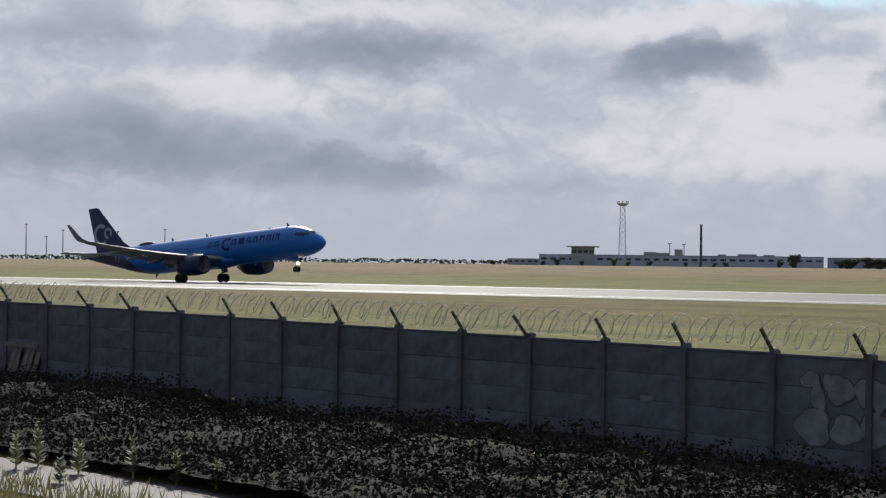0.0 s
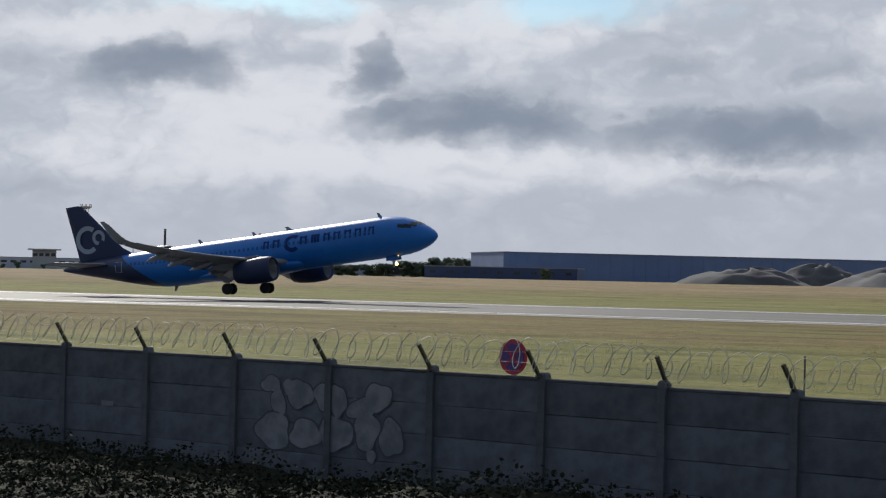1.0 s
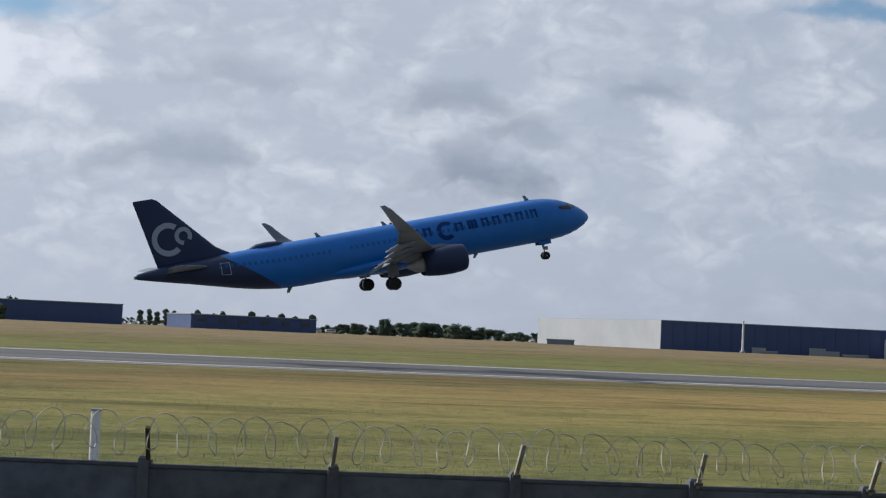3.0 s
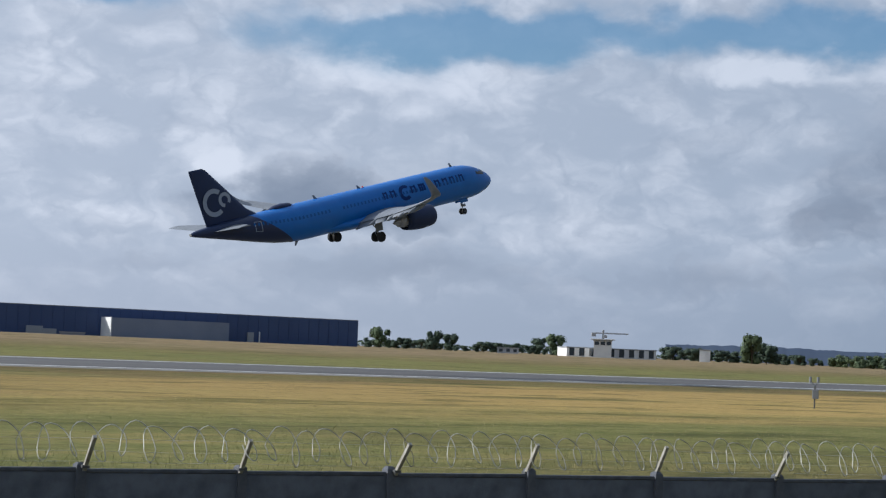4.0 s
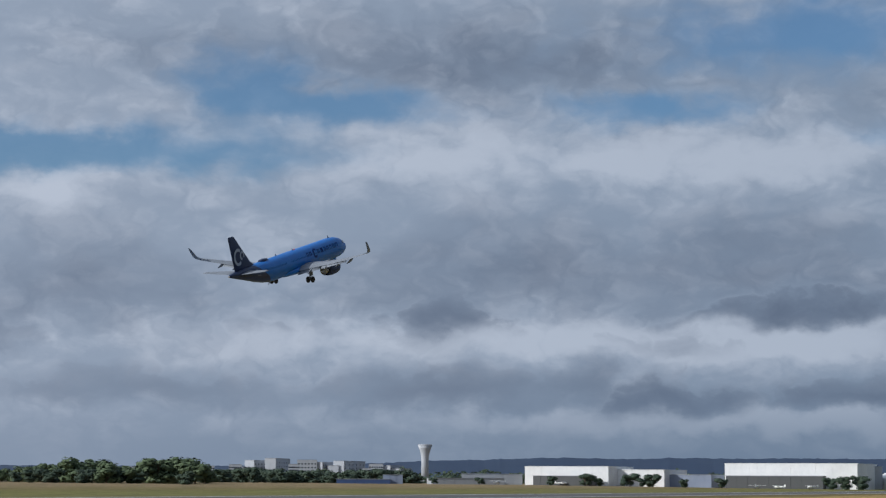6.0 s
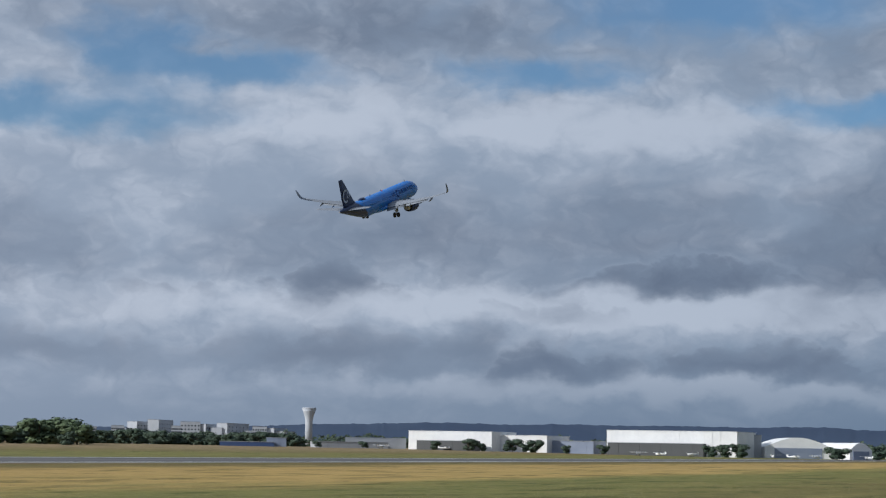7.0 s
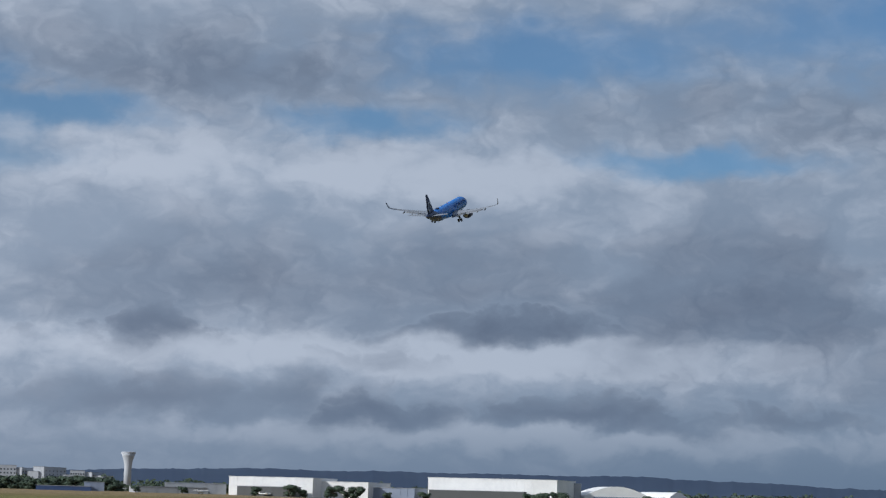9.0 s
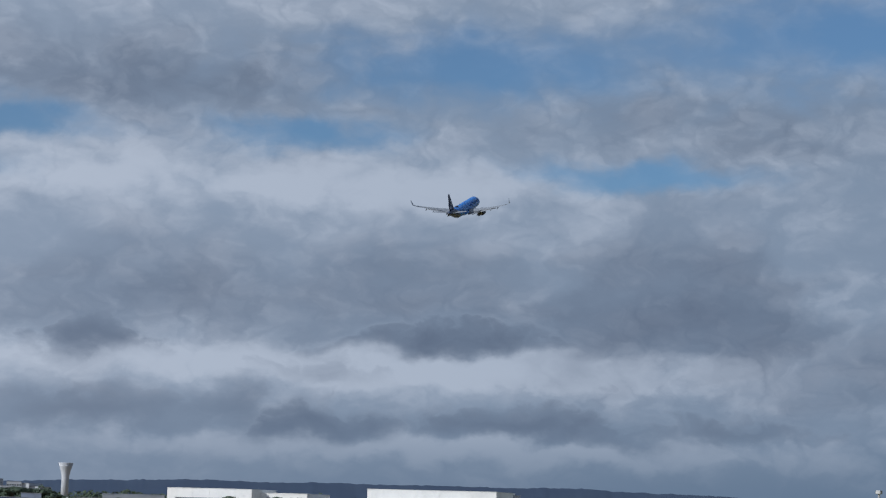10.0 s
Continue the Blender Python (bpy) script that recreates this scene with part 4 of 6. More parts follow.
def build_struts():
    bm = bmesh.new()
    top = Vector((0.0, -0.31, 1.875))
    foot = Vector((0.0, 0.0, 1.46))
    d = (top - foot).normalized()
    m = Matrix.Translation((top + foot) / 2) @ d.to_track_quat("Z", "Y").to_matrix().to_4x4()
    add_box(bm, (0, 0, 0), (0.045, 0.045, (top - foot).length), m)
    bar = finish(bm, "strut", M["strut"])
    # West struts get the backlit tone by colour.
    dark_bar = bar.copy()
    dark_bar.materials[0] = M["strut_dark"]
    bm = bmesh.new()
    add_box(bm, (0, -0.02, 1.50), (0.09, 0.09, 0.03))
    shoe = finish(bm, "foot_plate", M["steel_dark"])
    for k in range(WEST + 1, EAST):
        o = tagged(empty("wire_strut", wall_frame(k) @ pose(0, 0, 0, random.uniform(-3, 3), random.uniform(-2, 2), random.uniform(-6, 6))), "galvanised steel strut leaning out from a wall post, toned pale as sunlit" if k > 0 else "steel strut leaning out from a wall post, toned dark as backlit", "strut", "struts along the wall")
        for name, me in (("bar", bar if k > 0 else dark_bar), ("foot_plate", shoe)):
            c = new(name, me)
            c.parent = o
        if k == 11:
            for f in (0.25, 0.6, 0.95):
                bm = bmesh.new()
                p = foot + (top - foot) * f
                add_tube(bm, p + Vector((-0.12, 0, 0.02)), p + Vector((0.14, 0, -0.02)), 0.035, 0.03, 8)
                part("insulator", bm, M["steel_dark"], o, "black cross-bar insulator")


build_struts()


def tube_path(points, r, verts, faces, closed=False):
    """Three-sided wire along a row of points, appended to verts and faces."""
    n = len(points)
    base = len(verts)
    for i, p in enumerate(points):
        d = (points[min(n - 1, i + 1)] - points[max(0, i - 1)]).normalized()
        side = d.cross(Vector((0.31, 0.17, 0.93))).normalized()
        up = side.cross(d)
        for k in range(3):
            a = k * math.tau / 3
            verts.append(tuple(p + side * (r * math.cos(a)) + up * (r * math.sin(a))))
    for i in range(n - 1):
        for k in range(3):
            a, b = base + i * 3 + k, base + i * 3 + (k + 1) % 3
            faces.append((a, b, b + 3, a + 3))


def build_razor_wire():
    rng = random.Random(4)
    for k in range(WEST + 1, EAST - 1, 4):
        k1 = min(EAST - 1, k + 4)
        verts, faces = [], []
        pts = []
        turns = (k1 - k) * 6.5
        steps = int(turns * 16)
        drift, sag = 0.0, 0.0
        for i in range(steps + 1):
            f = i / steps
            a = f * turns * math.tau
            loop = int(a / math.tau)
            drift = 0.93 * drift + rng.uniform(-0.012, 0.012)
            sag = 0.95 * sag + rng.uniform(-0.006, 0.006)
            m = wall_frame(k + (k1 - k) * f)
            r = 0.205 + 0.03 * math.sin(loop * 2.7 + k)
            lean = 0.05 * math.sin(loop * 1.9 + k) * math.sin(a)
            p = m @ Vector((-0.12 * math.cos(a) + lean + drift, -0.30 + 0.05 * math.sin(a * 0.5 + k) + 0.10 * math.sin(a), 1.80 + sag + r * math.sin(a)))
            pts.append(p)
            if i % 3 == 0 and rng.random() < 0.3:
                q = Vector((rng.uniform(-1, 1), rng.uniform(-1, 1), rng.uniform(-1, 1))).normalized() * 0.028
                w = Vector((rng.uniform(-1, 1), rng.uniform(-1, 1), rng.uniform(-1, 1))).normalized() * 0.009
                b = len(verts)
                verts.extend([tuple(p - q), tuple(p + w), tuple(p + q), tuple(p - w)])
                faces.append((b, b + 1, b + 2, b + 3))
        tube_path(pts, 0.0070, verts, faces)
        for h, o in ((1.56, -0.07), (1.69, -0.17), (1.84, -0.285)):
            line = [wall_frame(k + (k1 - k) * i / 16) @ Vector((0, o, h - 0.012 * math.sin(math.pi * ((i / 4) % 1)))) for i in range(17)]
            tube_path(line, 0.0022, verts, faces)
        me = bpy.data.meshes.new("razor_wire")
        me.from_pydata(verts, [], faces)
        me.materials.append(M["wire"])
        tagged(new("razor_wire", me), "coiled galvanised razor wire strung along wall struts", "razor wire", "razor wire along the wall")


build_razor_wire()


def build_wall_things():
    # round sign above the wall
    m = wall_frame(-8.33) @ pose(0, 0.16, 0)
    sign = tagged(empty("road_sign", m), "round red-rimmed blue traffic sign on a short post", "sign")
    for name, mat, r, y in (("rim", "sign_red", 0.255, 0.0), ("disc", "sign_blue", 0.195, -0.012)):
        bm = bmesh.new()
        add_tube(bm, (0, y, 1.735), (0, y - 0.012, 1.735), r, r, 36)
        part(name, bm, M[mat], sign, "red rim" if name == "rim" else "dark blue disc")
    bm = bmesh.new()
    for a in (45, -45):
        add_box(bm, (0, 0, 0), (0.40, 0.004, 0.036), Matrix.Translation((0, -0.028, 1.735)) @ Matrix.Rotation(radians(a), 4, "Y"))
    part("cross_bar", bm, M["sign_red"], sign, "red diagonal bars")
    bm = bmesh.new()
    add_tube(bm, (0, 0.04, -0.05), (0, 0.04, 1.9), 0.028, 0.028, 10)
    part("post", bm, M["steel"], sign)
    # white marker post behind the wall near its bend
    o = tagged(empty("marker_post", wall_frame(-0.29) @ pose(0, 0.35, 0)), "white painted square marker post", "post")
    part("shaft", box_bm((0.10, 0.10, 1.85), 0.015, (0, 0, 1.075)), M["white"], o)
    part("cap", box_bm((0.115, 0.115, 0.03), 0.006, (0, 0, 2.01)), M["steel"], o)
    # thin rod at one post
    o = tagged(empty("steel_rod", wall_frame(-6) @ pose(0.02, 0.11, 0)), "thin rusty steel rod standing behind the wall", "rod")
    bm = bmesh.new()
    add_tube(bm, (0, 0, 0.1), (0.02, 0, 1.98), 0.014, 0.012, 6)
    part("rod", bm, M["steel_dark"], o)
    # boards that lean on the wall
    o = tagged(empty("board_stack", wall_frame(-23.5, True) @ pose(0, -0.45, -0.62)), "grey weathered boards leaning against the wall", "boards")
    for i, (dx, rot) in enumerate(((-0.45, 2), (-0.18, -3), (0.1, 4), (0.4, -2), (0.62, 3))):
        b = part("board", box_bm((0.22, 0.025, 1.35), 0.004, (0, 0, 0.68)), M["wood"], o)
        b.matrix_basis = pose(dx, 0.02 * i, 0, -17, rot, 0)
    b = part("board", box_bm((1.7, 0.03, 0.12), 0.004, (0.1, 0.22, 1.3)), M["wood"], o)


build_wall_things()


# ---- verge on the near side: path, brambles, weeds ----
def build_path():
    bm = bmesh.new()
    n = 40
    rows = []
    for i in range(n + 1):
        k = -34 + 34 * i / n
        m = wall_frame(k, True)
        rows.append([bm.verts.new(m @ Vector((0, o + 0.25 * math.sin(k * 0.9), -0.59))) for o in (-8.2, -9.3, -10.6)])
    for a, b in zip(rows, rows[1:]):
        for j in range(2):
            bm.faces.new((a[j], a[j + 1], b[j + 1], b[j]))
    ob = new("footpath", finish(bm, "footpath", M["path"], True))
    tagged(ob, "narrow worn footpath beside the brambles, shade put in its colour", "path", kind="structure")


build_path()


def leaf_cloud(name, rng, count, place, size, mat, label, category, normal_up=0.3):
    """Many single leaves, joined: place() gives a point or None."""
    verts, faces = [], []
    while len(faces) < count:
        p = place(rng)
        if p is None:
            continue
        d = Vector((rng.gauss(0, 1), rng.gauss(0, 1), rng.gauss(0, 0.6))).normalized()
        s = d.cross(Vector((rng.gauss(0, 1), rng.gauss(0, 1), rng.gauss(0, 1) + normal_up))).normalized()
        a = size * rng.uniform(0.55, 1.3)
        b = len(verts)
        verts.extend([tuple(p - d * a * 0.5), tuple(p + s * a * 0.3), tuple(p + d * a * 0.5), tuple(p - s * a * 0.3)])
        faces.append((b, b + 1, b + 2, b + 3))
    me = bpy.data.meshes.new(name)
    me.from_pydata(verts, [], faces)
    me.materials.append(mat)
    return tagged(new(name, me), label, category, kind="stuff")


def build_brambles():
    rng = random.Random(8)

    def thicket(k, q):
        swell = 0.60 + 0.35 * noise.noise(Vector((k * 0.55, q * 0.5, 1.7))) + 0.28 * noise.noise(Vector((k * 1.9, q * 1.6, 4.0)))
        swell *= smooth_step(1.2, -6.5, k) * (0.6 + 0.4 * smooth_step(8.0, 6.8, q))
        return max(0.0, swell) * (1.0 - 0.2 * q / 8.0)

    def place(r):
        k = r.uniform(-36, 0.5)
        q = r.random() ** 0.8 * 8.0
        h = thicket(k, q)
        if h < 0.03:
            return None
        z = -0.62 + h * (0.72 + 0.42 * r.random())
        m = wall_frame(k, True)
        return m @ Vector((0, -0.15 - q, z))

    # Dark sheet beneath the leaves stands in for the shade among them.
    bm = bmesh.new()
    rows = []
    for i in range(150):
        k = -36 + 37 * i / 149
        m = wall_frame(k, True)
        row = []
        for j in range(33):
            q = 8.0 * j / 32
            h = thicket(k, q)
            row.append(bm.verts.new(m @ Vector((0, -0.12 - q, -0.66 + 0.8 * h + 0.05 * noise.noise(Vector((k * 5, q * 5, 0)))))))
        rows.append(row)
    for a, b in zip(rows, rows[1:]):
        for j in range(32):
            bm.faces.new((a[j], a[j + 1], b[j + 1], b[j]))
    tagged(new("bramble_bed", finish(bm, "bramble_bed", M["bramble_shade"], True)), "dark sheet under the brambles at the wall foot, shade put in its colour", "brambles", kind="stuff")
    leaf_cloud("bramble_thicket", rng, 110000, place, 0.085, M["bramble"], "bramble thicket along the wall foot, shade put in its dark green", "brambles")

    def stems(r):
        k = r.uniform(-35, -4)
        q = r.uniform(0.3, 7.8)
        if noise.noise(Vector((k * 0.7, q * 0.9, 9.0))) < 0.02:
            return None
        return wall_frame(k, True) @ Vector((0, -0.15 - q, -0.62 + r.uniform(0.25, 0.75)))

    leaf_cloud("dry_flower_heads", rng, 420, stems, 0.07, M["straw"], "scattered dry pale seed heads among brambles", "weeds")


build_brambles()


def blades(name, rng, count, place, height, mat, label):
    """Thin upright grass blades, joined."""
    verts, faces = [], []
    for _ in range(count):
        p = place(rng)
        if p is None:
            continue
        h = height * rng.uniform(0.4, 1.25)
        a = rng.uniform(0, math.tau)
        w = Vector((math.cos(a), math.sin(a), 0)) * h * 0.05
        tip = Vector((rng.gauss(0, 0.3) * h, rng.gauss(0, 0.3) * h, h))
        b = len(verts)
        verts.extend([tuple(p - w), tuple(p + w), tuple(p + tip)])
        faces.append((b, b + 1, b + 2))
    me = bpy.data.meshes.new(name)
    me.from_pydata(verts, [], faces)
    me.materials.append(mat)
    return tagged(new(name, me), label, "grass", kind="stuff")


def build_grass():
    rng = random.Random(15)

    def field(r):
        q = 0.4 + 70 * r.random() ** 1.7
        k = r.uniform(-30, 44) * (1 + q * 0.02)
        base = wall_point(max(WEST, min(EAST, k)))
        x = base.x + (k - max(WEST, min(EAST, k))) * PANEL
        y = base.y + q
        if noise.noise(Vector((x * 0.12, y * 0.12, 2.0))) + 0.6 * noise.noise(Vector((x * 0.6, y * 0.6, 7.0))) < -0.12:
            return None
        return Vector((x, y, ground_z(x, y) - 0.02))

    blades("field_grass", rng, 190000, field, 0.12, M["blade"], "rough tufted grass behind the wall")
    blades("field_straw", rng, 70000, field, 0.11, M["straw"], "dry straw stems in the grass behind the wall")

    def verge(r):
        k = r.uniform(-33, -12)
        q = r.uniform(9.4, 17)
        if noise.noise(Vector((k * 0.5, q * 0.4, 3.0))) < -0.15:
            return None
        return wall_frame(k, True) @ Vector((0, -q, -0.63))

    blades("verge_straw", rng, 16000, verge, 0.34, M["straw"], "tall dry golden grass beside the footpath")

    # low weed clumps out on the field
    for i, (az, d, s) in enumerate(((-25.1, 93, 0.3),)):
        c = bearing(az, d)
        r2 = random.Random(30 + i)
        leaf_cloud("weed_clump", r2, 500, lambda r: Vector((c.x + r.gauss(0, s * 1.6), c.y + r.gauss(0, s), ground_z(c.x, c.y) + abs(r.gauss(0, s * 0.35)))), 0.13, M["bramble"], "low dark green weed clump in the grass", "weeds")


build_grass()


def build_weeds():
    rng = random.Random(23)
    for i, (az, d, h) in enumerate(((-70.6, 34.5, 0.62), (-70.0, 34.9, 0.68), (-68.9, 33.6, 0.55), (-67.4, 33.0, 0.66), (-66.2, 32.0, 0.5), (-65.1, 31.4, 0.44), (-69.4, 32.2, 0.4))):
        c = bearing(az, d, -0.62)
        o = tagged(empty("tall_weed", Matrix.Translation(c)), "pale woolly-leaved tall weed by the path", "weed", "weeds by the path")
        bm = bmesh.new()
        add_tube(bm, (0, 0, 0), (0.02, 0, h), 0.02, 0.008, 6)
        part("stem", bm, M["straw"], o)
        verts, faces = [], []
        for k in range(90):
            z = h * rng.uniform(0.1, 1.05)
            a = rng.uniform(0, math.tau)
            ln = 0.17 * (1.15 - 0.75 * z / h) + 0.03
            d1 = Vector((math.cos(a), math.sin(a), rng.uniform(0.2, 0.9))).normalized()
            s = d1.cross(Vector((0, 0, 1))).normalized()
            p = Vector((0, 0, z))
            b = len(verts)
            verts.extend([tuple(p), tuple(p + d1 * ln * 0.5 + s * ln * 0.2), tuple(p + d1 * ln), tuple(p + d1 * ln * 0.5 - s * ln * 0.2)])
            faces.append((b, b + 1, b + 2, b + 3))
        me = bpy.data.meshes.new("leaves")
        me.from_pydata(verts, [], faces)
        me.materials.append(M["mullein"])
        part("leaves", me, None, o)


build_weeds()


# ---- airfield and distance ----
def up_to(el, d):
    """Height of what stands el degrees above the eye's level at distance d."""
    return EYE[2] + d * math.tan(radians(el))


def building(name, az0, d0, az1, d1, el, depth, wall_mat, label, category="building", el1=None, bays=0, strip=None, roof_mat="roof", base=None):
    """A block whose front runs between two bearings; parts: walls, roof, parapet, panels or windows on its front."""
    p0, p1 = bearing(az0, d0), bearing(az1, d1)
    z0 = min(ground_z(p0.x, p0.y), ground_z(p1.x, p1.y)) - 0.3 if base is None else base
    top = up_to(el, d0)
    run = p1 - p0
    length = run.length
    m = Matrix.Translation((p0.x, p0.y, z0)) @ Matrix.Rotation(math.atan2(run.y, run.x), 4, "Z")
    o = tagged(empty(name, m), label, category)
    h = top - z0
    wall = part("wall", box_bm((length, depth, h - 0.35), 0.0, (length / 2, depth / 2, (h - 0.35) / 2)), M[wall_mat], o)
    part("roof", box_bm((length + 0.5, depth + 0.5, 0.35), 0.0, (length / 2, depth / 2, h - 0.175)), M[roof_mat], o)
    if bays:
        step = length / bays
        bm = bmesh.new()
        add_box(bm, (0, 0, 0), (0.14, 0.12, h - 0.8))
        rib = finish(bm, "panel_joint", M[wall_mat])
        for i in range(1, bays):
            r = new("panel_joint", rib)
            r.parent = wall
            r.matrix_basis = pose(i * step, -0.06, (h - 0.4) / 2)
    if strip:
        count, w, hh, zf = strip
        bm = bmesh.new()
        add_box(bm, (0, 0, 0), (w, 0.12, hh))
        pane = finish(bm, "window", M["window"])
        for i in range(count):
            for zz in zf:
                r = new("window", pane)
                r.parent = wall
                r.matrix_basis = pose((i + 0.5) * length / count, -0.05, zz * h)
    return o, length, h


def tree_meshes():
    """Crowns of small leaf sprays hung on limbs; three broad shapes and one slim."""
    shapes = []
    for v, (wide, tall, n) in enumerate(((0.55, 0.62, 1900), (0.48, 0.70, 1800), (0.62, 0.55, 2000), (0.16, 0.86, 900), (0.42, 0.66, 1600))):
        rng = random.Random(50 + v)
        bm = bmesh.new()
        add_tube(bm, (0, 0, -0.05), (0.01, 0, 0.35), 0.032, 0.022, 7)
        blobs = []
        for i in range(14 if wide > 0.2 else 9):
            a = rng.uniform(0, math.tau)
            rr = wide * 0.62 * rng.random() ** 0.5
            z = 0.10 + 0.76 * rng.random() ** 0.8 if wide > 0.2 else 0.06 + 0.86 * rng.random()
            blobs.append((Vector((rr * math.cos(a), rr * math.sin(a), z)), rng.uniform(0.15, 0.25) * (1 if wide > 0.2 else 0.5)))
            add_tube(bm, (0.01, 0, 0.2 + 0.12 * rng.random()), blobs[-1][0] * 0.92, 0.014, 0.004, 5)
        trunk = finish(bm, "trunk", M["bark"])
        verts, faces = [], []
        for _ in range(n):
            c, r = rng.choice(blobs)
            d = Vector((rng.gauss(0, 1), rng.gauss(0, 1), rng.gauss(0, 0.85))).normalized()
            p = c + d * r * rng.uniform(0.35, 1.08)
            if p.z > 1.0:
                p.z = 1.0 - rng.random() * 0.05
            s = d.cross(Vector((rng.gauss(0, 1), rng.gauss(0, 1), rng.gauss(0, 1)))).normalized()
            t = s.cross(d + Vector((0, 0, 0.3))).normalized()
            q = rng.uniform(0.035, 0.072)
            b = len(verts)
            verts.extend([tuple(p + s * q), tuple(p + t * q * 0.8), tuple(p - s * q), tuple(p - t * q * 0.8)])
            faces.append((b, b + 1, b + 2, b + 3))
        crowns = []
        for mat in ("leaf_far", "leaf_dark"):
            me = bpy.data.meshes.new("crown")
            me.from_pydata(verts, [], faces)
            me.materials.append(M[mat])
            crowns.append(me)
        shapes.append((trunk, crowns))
    return shapes


TREES = tree_meshes()


def tree(az, d, el, shape=0, dark=0, spread=1.0, label="full round green broadleaf tree"):
    p = bearing(az, d)
    z0 = ground_z(p.x, p.y)
    h = up_to(el, d) - z0
    o = tagged(empty("tree", Matrix.Translation((p.x, p.y, z0 - 0.02 * h))), label, "tree", "trees round the airfield")
    for name, me in (("trunk", TREES[shape][0]), ("crown", TREES[shape][1][dark])):
        c = new(name, me)
        c.parent = o
        c.matrix_basis = Matrix.Rotation(random.uniform(0, math.tau), 4, "Z") @ Matrix.Diagonal((h * spread, h * spread, h, 1))
    return o


def tree_row(az0, az1, d, els, count, dark=0, shapes=(0, 1, 2, 4), label="green broadleaf tree in a row beyond the airfield", spread=1.0):
    for i in range(count):
        f = (i + random.uniform(0.2, 0.8)) / count
        k = f * (len(els) - 1)
        j = min(len(els) - 2, int(k))
        el = els[j] + (els[j + 1] - els[j]) * (k - j) + random.uniform(-0.05, 0.05)
        tree(az0 + (az1 - az0) * f, d * random.uniform(0.95, 1.06), el, random.choice(shapes), dark, spread * random.uniform(0.9, 1.3), label)


def woods(az0, az1, d, el0, el1, count, mat, label):
    """Far woods: one mass of leaf sprays with an uneven top."""
    rng = random.Random(int(az0 * 10) + 1000)

    def place(r):
        az = r.uniform(az0, az1)
        el = el0 + (el1 - el0) * (0.45 + 0.55 * noise.noise(Vector((az * 1.7, 3.0, d * 0.01))) + 0.3 * noise.noise(Vector((az * 6.0, 8.0, d * 0.01))))
        dd = d * r.uniform(0.985, 1.03)
        p = bearing(az, dd)
        g0 = ground_z(p.x, p.y)
        top = max(g0 + 1.0, up_to(max(el, el0), d))
        p.z = g0 + (top - g0) * r.random() ** 0.7
        return p

    return leaf_cloud("far_woods", rng, count, place, d * 0.0016, M[mat], label, "woods")


